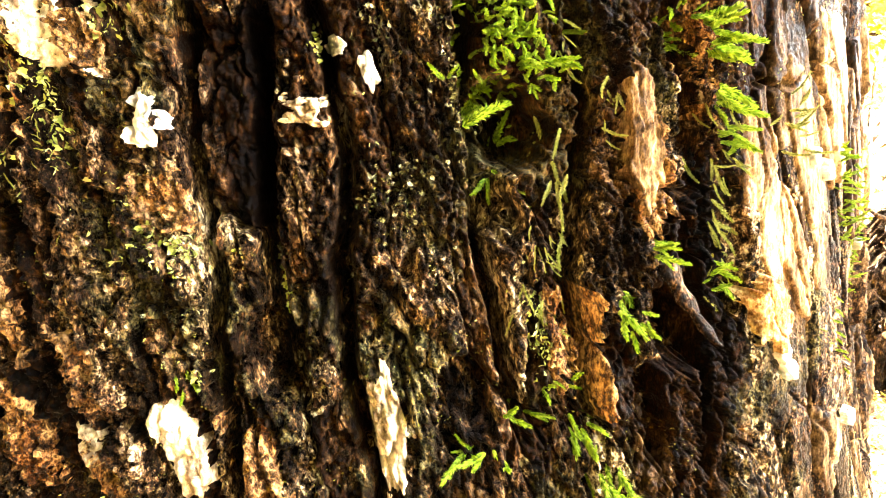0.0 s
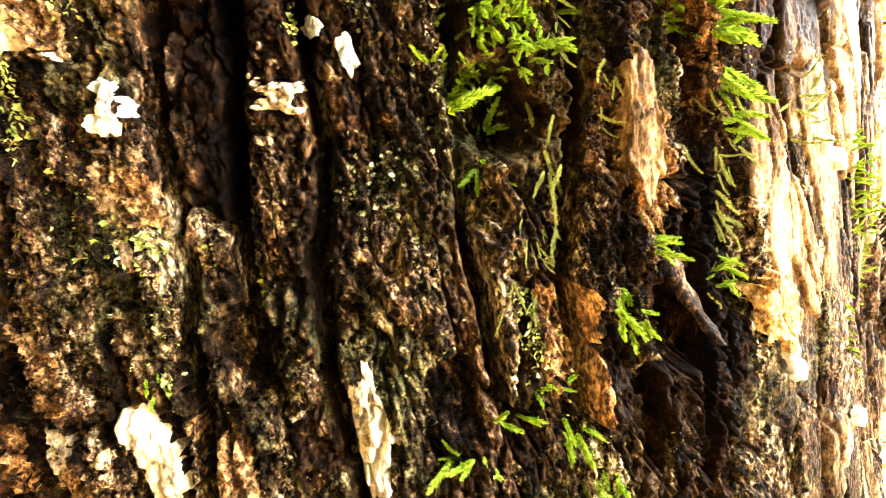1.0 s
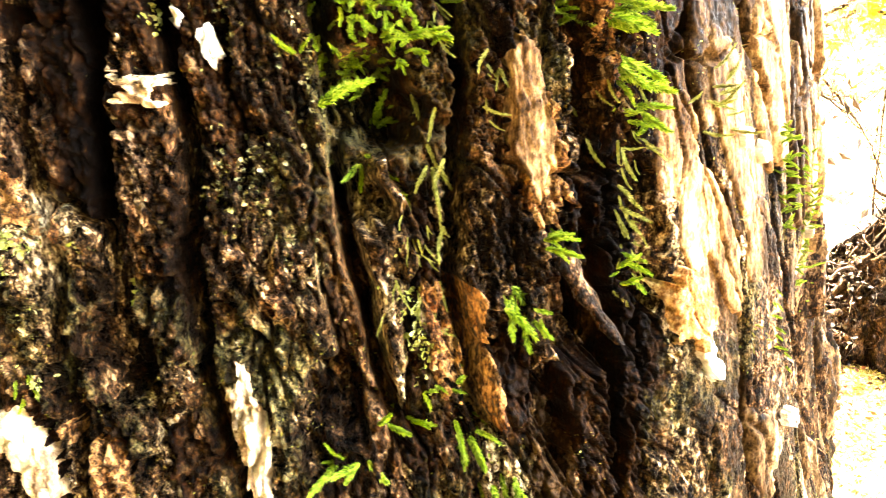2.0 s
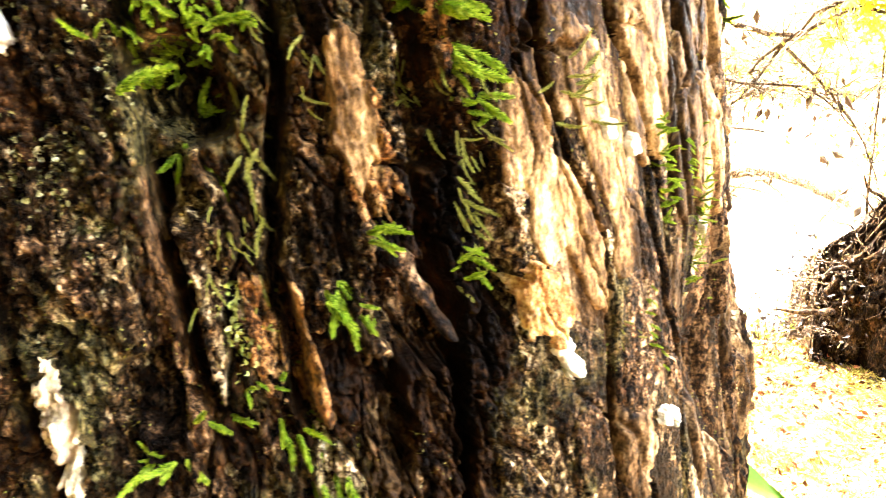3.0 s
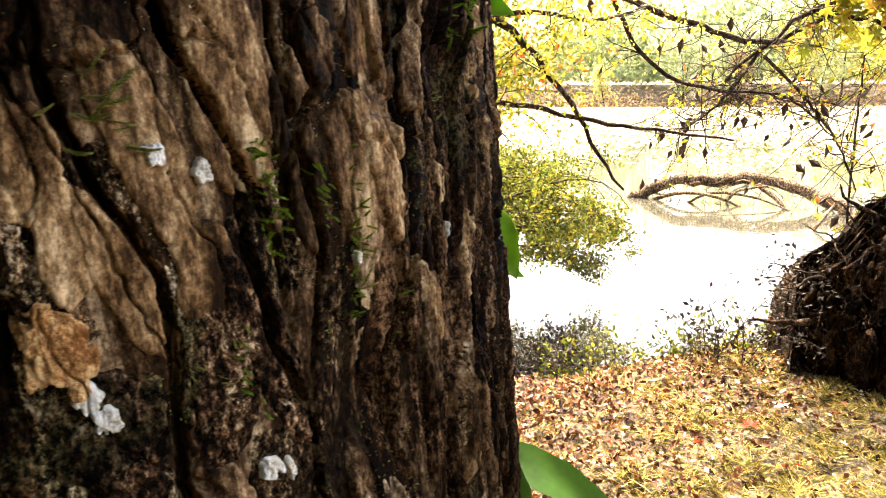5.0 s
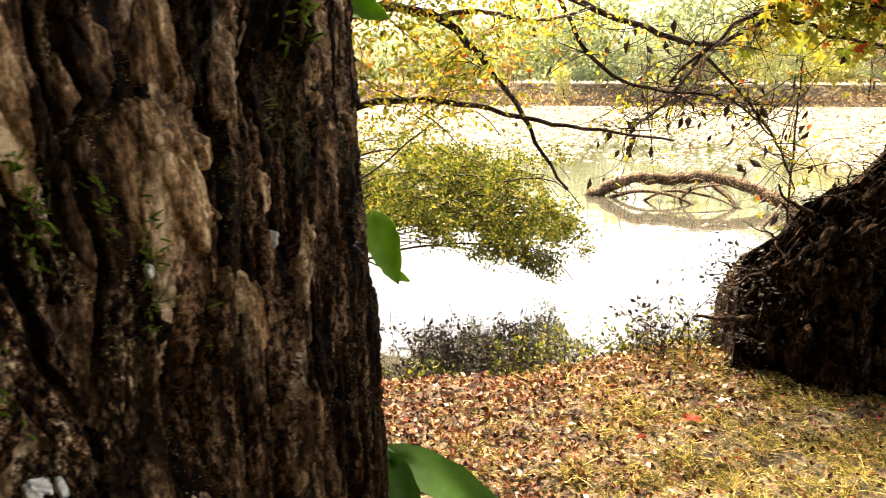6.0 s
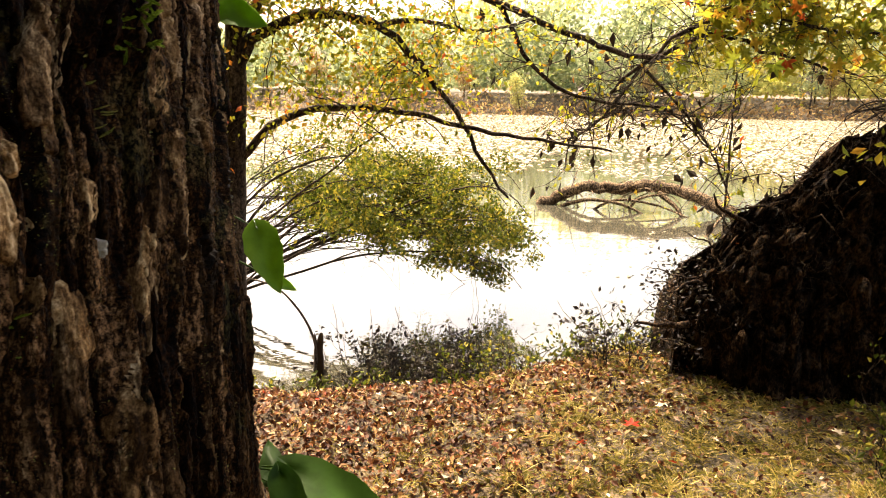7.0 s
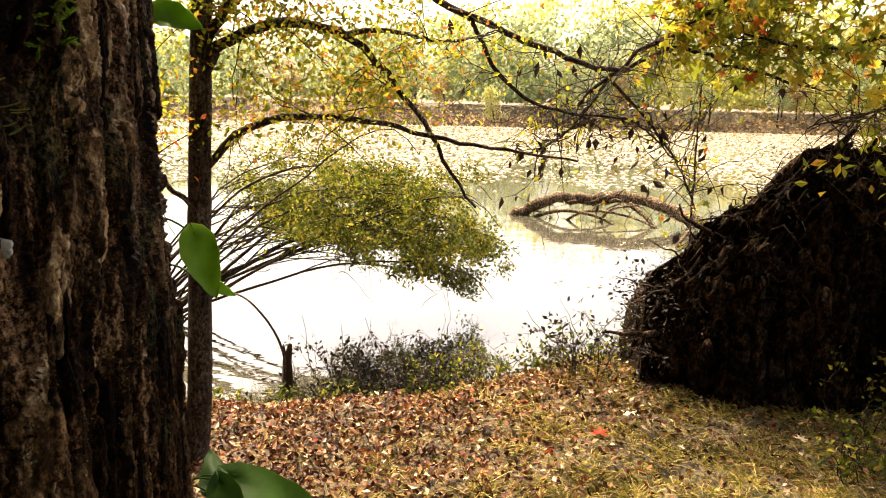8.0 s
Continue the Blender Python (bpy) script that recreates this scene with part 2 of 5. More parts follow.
def empty(name, place, label, category, group="", kind=""):
    ob = new(name)
    ob.location = place
    ob.empty_display_size = 0.1
    return tagged(ob, label, category, group, kind)


def sheet(nu, nv, wrap=False):
    """Quads of a grid of nu by nv vertices, v fastest."""
    i = np.arange(nu if wrap else nu - 1)[:, None]
    j = np.arange(nv - 1)[None, :]
    k = (i + 1) % nu
    return np.stack([i * nv + j, k * nv + j, k * nv + j + 1, i * nv + j + 1], -1).reshape(-1, 4)


class Soup:
    """Gathers pieces of one mesh."""

    def __init__(self):
        self.v, self.f, self.n = [], [], 0

    def add(self, v, f):
        self.v.append(np.asarray(v, float).reshape(-1, 3))
        self.f.append(np.asarray(f, int).reshape(-1, 4) + self.n)
        self.n += len(self.v[-1])
        return self

    def tube(self, pts, r0, r1, sides=7, knobs=0.0):
        p = np.asarray(pts, float)
        d = np.gradient(p, axis=0)
        d /= np.linalg.norm(d, axis=1)[:, None] + 1e-9
        up = np.where(np.abs(d[:, 2:3]) > 0.9, np.array([[1.0, 0, 0]]), np.array([[0, 0, 1.0]]))
        a = np.cross(d, up)
        a /= np.linalg.norm(a, axis=1)[:, None] + 1e-9
        b = np.cross(d, a)
        t = np.linspace(0, 1, len(p))
        r = (r0 + (r1 - r0) * t)[:, None, None] * (1 + knobs * rng.uniform(-1, 1, (len(p), sides, 1)))
        an = np.linspace(0, 2 * np.pi, sides, endpoint=False)
        ring = p[:, None] + r * (a[:, None] * np.cos(an)[None, :, None] + b[:, None] * np.sin(an)[None, :, None])
        i, j = np.arange(len(p) - 1)[:, None], np.arange(sides)[None, :]
        k = (j + 1) % sides
        f = np.stack([i * sides + j, i * sides + k, (i + 1) * sides + k, (i + 1) * sides + j], -1).reshape(-1, 4)
        return self.add(ring, f)

    def put(self, name, material, parent=None, label="", smooth=True):
        return solid(name, np.concatenate(self.v), np.concatenate(self.f), material, parent, label, smooth)


rng = np.random.default_rng(7)


def unit(v):
    return v / (np.linalg.norm(v, axis=-1, keepdims=True) + 1e-9)


def leaf_quads(pts, size, flat=0.0, width=0.55, down=0.0):
    """A bent diamond leaf at each point, turned at random; flat near 1 lays them level."""
    n = len(pts)
    d = rng.normal(size=(n, 3))
    d[:, 2] = d[:, 2] * (1 - flat) - down
    d = unit(d)
    nn = rng.normal(size=(n, 3)) * (1 - flat) + np.array([0, 0, flat * 3])
    s = unit(np.cross(d, nn))
    up = np.cross(s, d)
    l = (size * rng.uniform(0.6, 1.3, n))[:, None]
    m = pts + d * l * 0.45
    v = np.stack([pts, m + s * l * width / 2 + up * l * 0.12, pts + d * l, m - s * l * width / 2 + up * l * 0.12], 1)
    return v.reshape(-1, 3), np.arange(4 * n).reshape(-1, 4)


def maple_quads(pts, size, down=0.5):
    """A five-lobed leaf at each point."""
    n = len(pts)
    d = rng.normal(size=(n, 3))
    d[:, 2] -= down
    d = unit(d)
    s = unit(np.cross(d, rng.normal(size=(n, 3))))
    up = np.cross(s, d)
    l = (size * rng.uniform(0.6, 1.3, n))[:, None]
    c = pts + d * l * 0.3
    vs = [c]
    for ang, rad in ((-2.2, 0.3), (-1.75, 0.5), (-1.2, 0.26), (-0.85, 0.62), (-0.4, 0.3), (0, 0.72), (0.4, 0.3), (0.85, 0.62), (1.2, 0.26), (1.75, 0.5), (2.2, 0.3)):
        vs.append(c + (d * math.cos(ang) + s * math.sin(ang)) * l * rad + up * l * 0.15 * rad * rng.uniform(-1, 1, (n, 1)))
    v = np.stack(vs, 1)
    f = np.array([[0, 2 * i + 1, 2 * i + 2, 2 * i + 3] for i in range(5)])
    return v.reshape(-1, 3), (f[None] + 12 * np.arange(n)[:, None, None]).reshape(-1, 4)


def smooth_line(pts, n):
    """A smooth line through a few points."""
    p = np.asarray(pts, float)
    t = np.r_[0, np.cumsum(np.linalg.norm(np.diff(p, axis=0), axis=1))]
    t /= t[-1]
    m = np.gradient(p, t, axis=0)
    x = np.linspace(0, 1, n)
    k = np.clip(np.searchsorted(t, x, "right") - 1, 0, len(t) - 2)
    h = (t[k + 1] - t[k])[:, None]
    u = ((x - t[k])[:, None]) / h
    return (2 * u**3 - 3 * u**2 + 1) * p[k] + (u**3 - 2 * u**2 + u) * h * m[k] + (-2 * u**3 + 3 * u**2) * p[k + 1] + (u**3 - u**2) * h * m[k + 1]


def wander(start, d, length, n=7, droop=0.0, crook=0.25):
    """A crooked twig from start."""
    p, d = [np.array(start, float)], unit(np.array(d, float))
    for _ in range(n - 1):
        d = unit(d + rng.normal(size=3) * crook + np.array([0, 0, -droop]))
        p.append(p[-1] + d * length / (n - 1))
    return np.array(p)


def lattice(ix, iy, seed):
    h = (ix.astype(np.int64) * 374761393 + iy.astype(np.int64) * 668265263 + seed * 974634777) & 0x7FFFFFFF
    h = ((h ^ (h >> 13)) * 1274126177) & 0x7FFFFFFF
    return ((h ^ (h >> 16)) & 0xFFFF) / 65535.0


def vnoise(x, y, seed=0):
    ix, iy = np.floor(x), np.floor(y)
    fx, fy = x - ix, y - iy
    fx, fy = fx * fx * (3 - 2 * fx), fy * fy * (3 - 2 * fy)
    a, b, c, d = lattice(ix, iy, seed), lattice(ix + 1, iy, seed), lattice(ix, iy + 1, seed), lattice(ix + 1, iy + 1, seed)
    return (a + (b - a) * fx) * (1 - fy) + (c + (d - c) * fx) * fy


def fbm(x, y, seed=0, octaves=4):
    t, amp, total = 0, 1.0, 0
    for o in range(octaves):
        t = t + amp * (vnoise(x * 2**o, y * 2**o, seed + o) - 0.5) * 2
        total += amp
        amp *= 0.5
    return t / total


def cells(x, y, seed=0):
    """Distance to the nearest edge of irregular cells, and each cell's random value."""
    ix, iy = np.floor(x), np.floor(y)
    d1, d2, val = np.full(x.shape, 9.0), np.full(x.shape, 9.0), np.zeros(x.shape)
    for ox in (-1, 0, 1):
        for oy in (-1, 0, 1):
            cx, cy = ix + ox, iy + oy
            d = np.hypot(cx + lattice(cx, cy, seed) - x, cy + lattice(cx, cy, seed + 1) - y)
            near = d < d1
            d2 = np.where(near, d1, np.minimum(d2, d))
            val = np.where(near, lattice(cx, cy, seed + 2), val)
            d1 = np.where(near, d, d1)
    return d2 - d1, val


# ---- ground and water ----
WATER_Z = -0.35


def land(x, y):
    shore = 4.1 - 0.1 * np.cos(x * 1.7) - 0.2 * np.exp(-(((x - 0.9) / 0.6) ** 2)) + 0.25 * np.clip(x - 0.8, -1, 2) * 0.6 - 0.1 * fbm(x * 2.0, y * 0, 5)
    z = 0.035 * fbm(x * 1.1, y * 1.1, 3) + 0.04 * fbm(x * 5, y * 5, 9) + 0.028 * fbm(x * 14, y * 14, 10)
    t = np.clip((y - (shore - 0.8)) / 1.6, 0, 1)
    z = z - 0.72 * t * t * (3 - 2 * t)
    z = z - 0.9 * np.clip((y - shore - 0.8) / 4, 0, 1)
    far = 47 + 3 * fbm(x * 0.06, x * 0, 12)
    u = np.clip((y - (far - 3)) / 9, 0, 1)
    z = z + 2.6 * u * u * (3 - 2 * u)
    v = np.clip((np.abs(x - 8) - 55) / 12, 0, 1) * np.clip((y - 3) / 10, 0, 1)
    return z + 2.6 * v * (1 - u)


gx = np.r_[np.linspace(-600, -60, 10), np.linspace(-50, -4, 24), np.linspace(-3, 6, 260), np.linspace(7, 70, 32), np.linspace(80, 600, 10)]
gy = np.r_[np.linspace(-500, -10, 10), np.linspace(-8, -0.5, 10), np.linspace(0, 5.6, 200), np.linspace(6, 70, 60), np.linspace(80, 900, 10)]
GX, GY = np.meshgrid(gx, gy, indexing="ij")
tagged(solid("ground", np.stack([GX, GY, land(GX, GY)], -1).reshape(-1, 3), sheet(len(gx), len(gy)), GROUND), "grassy lake bank strewn with fallen autumn leaves", "ground", kind="structure")
wx, wy = np.linspace(-64, 80, 40), np.linspace(3.2, 58, 40)
WX, WY = np.meshgrid(wx, wy, indexing="ij")
tagged(solid("water", np.stack([WX, WY, 0 * WX + WATER_Z], -1).reshape(-1, 3), sheet(40, 40), WATER), "calm lake water mirroring a bright sky", "water", kind="structure")

# ---- the big tree ----


def axis(z):
    k = 0.3 * np.tanh((z - 1.4) / 0.3)
    far = np.maximum(z - 2.2, 0)
    flare = 0.16 * np.exp(-np.maximum(z, -0.3) / 0.16)
    return -0.0507 - 0.2304 * k, 0.5341 + 0.1979 * k, np.maximum(0.3303 + 0.1494 * k - 0.03 * far + flare, 0.06)


FURROWS = [
    ((-10.2, 1.493), (-11.6, 1.475), (-13.4, 1.453)),
    ((0.3, 1.525), (-1.4, 1.476), (-1.8, 1.448), (-2.4, 1.430), (-4.2, 1.367)),
    ((3.8, 1.525), (3.2, 1.506), (1.1, 1.445)),
    ((6.6, 1.509), (6.5, 1.479), (5.6, 1.455), (3.9, 1.407)),
    ((14.2, 1.523), (12.8, 1.453), (13.0, 1.419)),
    ((20.3, 1.492), (19.0, 1.465), (17.7, 1.436), (18.1, 1.406)),
    ((26.6, 1.511), (26.2, 1.472), (27.1, 1.418), (26.4, 1.346)),
]
CRACKS = [
    ((35.6, 1.495), (36.6, 1.466), (39.2, 1.430), (39.0, 1.404), (38.1, 1.360)),
    ((41.9, 1.512), (43.1, 1.495), (45.2, 1.466), (47.0, 1.437)),
    ((48.6, 1.495), (50.7, 1.429), (48.4, 1.381), (47.0, 1.331)),
    ((58.8, 1.517), (61.2, 1.477), (60.0, 1.423), (57.0, 1.36)),
    ((68.7, 1.475), (65.6, 1.356)),
    ((44.8, 1.437), (45.6, 1.400), (47.7, 1.362)),
    ((50.1, 1.512), (50.9, 1.494), (48.0, 1.463)),
]
GROOVES = [(line, 0.0026, 0.02) for line in FURROWS] + [(line, 0.0018, 0.012) for line in CRACKS]


def groove(th, z):
    """Depth of the main furrows and cracks."""
    s = np.radians(th) * 0.33
    s = s + 0.0022 * fbm(z * 45, s * 30, 21) + 0.0012 * fbm(z * 160, s * 90, 22)
    cut = 0 * s
    for line, width, depth in GROOVES:
        zs = np.array([p[1] for p in line])[::-1]
        ts = np.radians([p[0] for p in line])[::-1] * 0.33
        fade = np.exp(-((np.maximum(zs[0] - z, 0) / 0.03) ** 2) - (np.maximum(z - zs[-1], 0) / 0.03) ** 2)
        wide = width * (0.75 + 0.5 * vnoise(z * 70, z * 0 + depth * 900, 23))
        cut = np.maximum(cut, depth * fade * np.exp(-(np.abs((s - np.interp(z, zs, ts)) / wide) ** 3)))
    return cut


def rib(th, z):
    """Long leaning ribs of the trunk's lake side."""
    s = np.radians(th) * 0.33
    lean = s - 0.18 * (z - 1.43) * np.exp(-(((z - 1.43) / 0.25) ** 2)) + 0.003 * fbm(z * 26, s * 20, 39, 3)
    return fbm(lean * 62, z * 5.5, 38, 2)


# Rotten hollows between the plates: angle, height, half width in degrees, half height, depth.
HOLLOWS = [(15.6, 1.487, 2.4, 0.014, 0.022), (14.0, 1.462, 1.4, 0.012, 0.018), (25.4, 1.416, 2.6, 0.016, 0.022), (0.2, 1.418, 1.6, 0.02, 0.016), (-14.0, 1.468, 1.6, 0.016, 0.018), (27.2, 1.49, 1.4, 0.03, 0.018), (10.5, 1.4, 1.6, 0.012, 0.012), (22.5, 1.385, 1.2, 0.02, 0.012), (30.5, 1.44, 1.2, 0.03, 0.014)]


def relief(th, z, fine=True):
    """Height of the bark over the trunk's mean surface; th in degrees."""
    s = np.radians(th) * 0.33
    smooth, steep = np.clip((th - 29) / 5, 0, 1), np.clip((th - 55) / 12, 0, 1)
    scaly = smooth * (1 - steep)
    w = s + (0.003 - 0.0012 * smooth) * fbm(z * 45, s * 30, 21) + 0.0012 * fbm(z * 160, s * 90, 22)
    g = w + smooth * (0.16 - 0.34 * steep) * (z - 1.43) * np.exp(-(((z - 1.43) / 0.25) ** 2))
    # Crumbling furrowed bark: tall plates, broken flakes on them, grains on those.
    h = 0.003 * (1 - 0.5 * smooth) * fbm(s * 22, z * 9, 31)
    edge, val = cells(g * 62 + 0.35 * fbm(z * 38, g * 60, 34), z * 15 + 0.3 * fbm(z * 40, g * 90, 35), 41)
    t = np.clip(edge / (0.1 + 0.08 * val), 0, 1)
    h = h + (0.0075 - 0.002 * smooth) * (t * (2 - t) - 1) + 0.0045 * (val - 0.5)
    edge, val = cells(g * 150 + 0.4 * fbm(z * 90, g * 140, 36), z * 62 + 0.4 * fbm(z * 90, g * 140, 37), 42)
    t = np.clip(edge / 0.16, 0, 1)
    h = h + (1 - 0.6 * smooth) * (0.0022 * (t - 1) + 0.0034 * (val - 0.5))
    # Close-set smooth scales.
    edge, val = cells(g * 36 + 0.3 * fbm(z * 30, g * 30, 47), z * 10 + 0.2 * fbm(z * 40, g * 60, 48), 44)
    t = np.clip(edge / 0.055, 0, 1)
    flat = 0.005 * np.minimum(1.6 * t, 1) - 0.0045 + 0.002 * (val - 0.5) + 0.0005 * fbm(g * 40, z * 18, 45, 2) + 0.00025 * fbm(g * 300, z * 30, 46, 3)
    h = h * (1 - scaly) + flat * scaly
    h = h + (smooth - scaly) * 0.009 * np.clip(2.6 * rib(th, z) - 0.5, -1.4, 0.15)
    h = h - groove(th, z) - 0.02 * np.exp(-(((th - 54.2) / 4.5) ** 2) - ((z - 1.355) / 0.055) ** 2) - 0.014 * np.exp(-(((th - 68.0) / 5.0) ** 2) - ((z - 1.505) / 0.03) ** 2)
    for ht, hz_, wt, wz, deep in HOLLOWS:
        d = ((th - ht) / wt) ** 2 + ((z - hz_) / wz) ** 2 + 0.9 * fbm(s * 120, z * 90, 59, 3)
        h = h - deep * np.clip(1.6 - 1.3 * d, 0, 1)
    if fine:
        rough = 1 - 0.88 * scaly - 0.6 * (smooth - scaly)
        crumb, val = cells(s * 420 + 0.5 * fbm(s * 300, z * 300, 56, 2), z * 330 + 0.5 * fbm(s * 300, z * 300, 57, 2), 58)
        crust = np.clip(0.55 + 2.2 * fbm(s * 34, z * 20, 55, 3), 0, 1)
        h = h + rough * crust * (0.0016 * np.minimum(crumb / 0.35, 1) + 0.0032 * (val - 0.5))
        h = h + rough * (0.004 * fbm(s * 150, z * 110, 51, 4) + 0.002 * fbm(s * 620, z * 480, 52, 2))
        h = h + (0.0011 - 0.0008 * smooth) * fbm(g * 520, z * 34, 53, 3)
    return h


def on_trunk(th, z, h=0.0):
    cx, cy, r = axis(z)
    a = np.radians(th)
    return np.stack([cx + (r + h) * np.sin(a), cy - (r + h) * np.cos(a), z + 0 * a], -1)


def along(th, z):
    """Right, up and outward directions of the trunk's surface."""
    a = radians(th)
    right, out = np.array([math.cos(a), math.sin(a), 0]), np.array([math.sin(a), -math.cos(a), 0])
    up = unit(on_trunk(np.array(th), np.array(z + 0.01)) - on_trunk(np.array(th), np.array(z)))
    return right, up, np.cross(right, up)


big_tree = empty("tree", (0, 0.5, 0), "large old tree with deeply furrowed mossy bark", "tree")
big_tree.location = (0, 0, 0)
tt = np.r_[np.linspace(-23, 48, 860), np.linspace(48.2, 104, 270), np.linspace(106, 334, 60)]
tz = np.r_[np.linspace(-0.35, 1.0, 40), np.linspace(1.01, 1.33, 130), np.linspace(1.331, 1.54, 430), np.linspace(1.542, 1.68, 60), np.linspace(1.72, 7.0, 40)]
TT, TZ = np.meshgrid(tt, tz, indexing="ij")
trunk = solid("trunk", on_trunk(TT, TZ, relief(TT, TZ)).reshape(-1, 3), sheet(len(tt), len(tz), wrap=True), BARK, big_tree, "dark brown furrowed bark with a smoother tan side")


trunk.data.materials.append(GREY_PLATE)
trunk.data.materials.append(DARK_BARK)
ft, fz = TT[:, :-1], TZ[:, :-1]
# No tan in the hollow near 54 degrees: dark colour adds to its shade.
tan = (ft > 33 + 70 * np.maximum(fz - 1.482, 0)) & (np.abs(ft - 46 + 12 * (fz - 1.43) + 4 * fbm(ft * 0.4, fz * 60, 95, 4)) < 12) & (fbm(ft * 0.22, fz * 28, 96, 4) > -0.22 + 7 * np.maximum(1.405 - fz, 0)) & (((ft - 54) / 5.5) ** 2 + ((fz - 1.355) / 0.075) ** 2 > 1)
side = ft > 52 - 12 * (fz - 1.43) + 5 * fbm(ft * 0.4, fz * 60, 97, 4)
# Raised ribs lighter, furrows between dark: sheen and shade held in the colour.
bright_rib = rib(ft, fz) + 0.12 * fbm(ft * 1.1, fz * 45, 98, 3) > 0.12
fs = np.radians(ft) * 0.33
fg = fs + 0.003 * fbm(fz * 45, fs * 30, 21) + 0.0012 * fbm(fz * 160, fs * 90, 22)
plate_tone = cells(fg * 62 + 0.35 * fbm(fz * 38, fg * 60, 34), fz * 15 + 0.3 * fbm(fz * 40, fg * 90, 35), 41)[1]
somber = (ft < 31) & (plate_tone + 0.25 * fbm(fs * 160, fz * 110, 94, 3) < 0.42)
trunk.data.polygons.foreach_set("material_index", np.where(tan | (side & bright_rib), 1, np.where(side | somber | ((ft > 26) & (ft < 38) & (fz > 1.492 + 0.01 * fbm(ft * 0.5, fz * 70, 99, 3))), 2, 0)).astype(int).ravel())


def bark_plate(th, z, wide, tall, thick, material, seed, name="bark_plate", label="", lean=0.0, nu=20, nv=38, ragged=0.6, follow=0.75, brim=0.2, sink=0.012):
    """A raised scale of bark whose edges sink into the trunk."""
    u, v = np.meshgrid(np.linspace(-1, 1, nu), np.linspace(-1, 1, nv), indexing="ij")
    edge = (np.abs(u) ** 2.6 + np.abs(v) ** 2.6) ** (1 / 2.6) + ragged * fbm(u * 1.7 + seed * 3.1, v * 2.6, seed + 60, 4)
    t = np.clip((0.95 - edge) / brim, 0, 1)
    zz = z + v * tall / 2
    tth = th + np.degrees((u * wide / 2 + lean * v * tall / 2 + 0.0015 * fbm(v * 2, u, seed + 70)) / 0.33)
    cut = groove(tth, zz)
    h = (relief(tth, zz) + cut) * follow - cut * 1.3 + thick * t * t * (3 - 2 * t) - sink * (1 - t) + (0.0005 if material in (GREY_PLATE, BARE, ORANGE, TAN) else 0.0012) * fbm(u * wide * 260, v * tall * 130, seed + 80, 4)
    return solid(name, on_trunk(tth, zz, h).reshape(-1, 3), sheet(nu, nv), material, big_tree, label)


for i in range(200):
    th, z = rng.uniform(-21, 98), rng.uniform(1.14, 1.6)
    if 11 < th < 20 and 1.46 < z < 1.54:
        continue
    if th < 31:
        mat = RUST if rng.random() < 0.12 else PLATE
        bark_plate(th, z, rng.uniform(0.009, 0.02), rng.uniform(0.025, 0.06), rng.uniform(0.001, 0.0028), mat, i, lean=rng.uniform(-0.25, 0.1), nu=28, nv=50, ragged=0.95, follow=1.0, brim=0.07, sink=0.003)
    elif th > 59:
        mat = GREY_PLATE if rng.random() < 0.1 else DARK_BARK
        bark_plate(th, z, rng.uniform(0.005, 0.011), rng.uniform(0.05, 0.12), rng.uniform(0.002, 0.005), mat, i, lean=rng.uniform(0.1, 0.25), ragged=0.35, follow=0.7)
    elif abs(z - 1.43) > 0.1:
        mat = GREY_PLATE if rng.random() < 0.7 else PLATE
        bark_plate(th, z, rng.uniform(0.014, 0.026), rng.uniform(0.05, 0.1), rng.uniform(0.002, 0.004), mat, i, lean=rng.uniform(-0.2, 0.1), ragged=0.4, follow=0.8, brim=0.5, sink=0.006)

# Broad smooth scales of the tan side: angle, height, width, length, lean.
for i, (th, z, wide, tall, lean) in enumerate((
    (33.7, 1.474, 0.020, 0.036, 0.17), (34.8, 1.446, 0.015, 0.036, 0.1), (37.4, 1.433, 0.019, 0.052, -0.2), (34.6, 1.384, 0.032, 0.042, 0.0),
    (39.6, 1.478, 0.022, 0.066, -0.2), (45.0, 1.496, 0.027, 0.07, -0.05), (41.8, 1.432, 0.02, 0.036, 0.0), (45.2, 1.395, 0.019, 0.075, -0.2),
    (54.6, 1.462, 0.026, 0.06, -0.15), (55.7, 1.516, 0.012, 0.035, 0.15), (41.3, 1.388, 0.026, 0.05, 0.1), (49.4, 1.468, 0.017, 0.07, -0.05),
)):
    bark_plate(th, z, wide * 1.3, tall * 1.25, 0.0012 + 0.0005 * (i % 3), (TAN if i % 4 != 3 else GREY_PLATE) if z > 1.4 else PLATE, 500 + i, label="smooth tan bark scale", lean=lean, nu=36, nv=60, ragged=0.22, follow=0.8, brim=0.14, sink=0.004)
for i, (th, z, wide, tall, lean) in enumerate((
    (35.4, 1.356, 0.018, 0.04, 0.1), (40.0, 1.346, 0.025, 0.04, 0.1), (51.3, 1.507, 0.02, 0.04, 0.1), (31.6, 1.443, 0.013, 0.03, 0.2),
    (67.4, 1.435, 0.013, 0.09, 0.2), (62.8, 1.372, 0.014, 0.07, 0.2), (67.5, 1.319, 0.018, 0.036, 0.2), (74.5, 1.414, 0.014, 0.1, 0.25), (63.3, 1.508, 0.014, 0.06, 0.15),
)):
    bark_plate(th, z, wide * 1.2, tall * 1.2, 0.003, GREY_PLATE if i % 3 else PLATE, 540 + i, label="brown bark scale", lean=lean, nu=32, nv=56, ragged=0.3, follow=0.7, brim=0.2, sink=0.006)

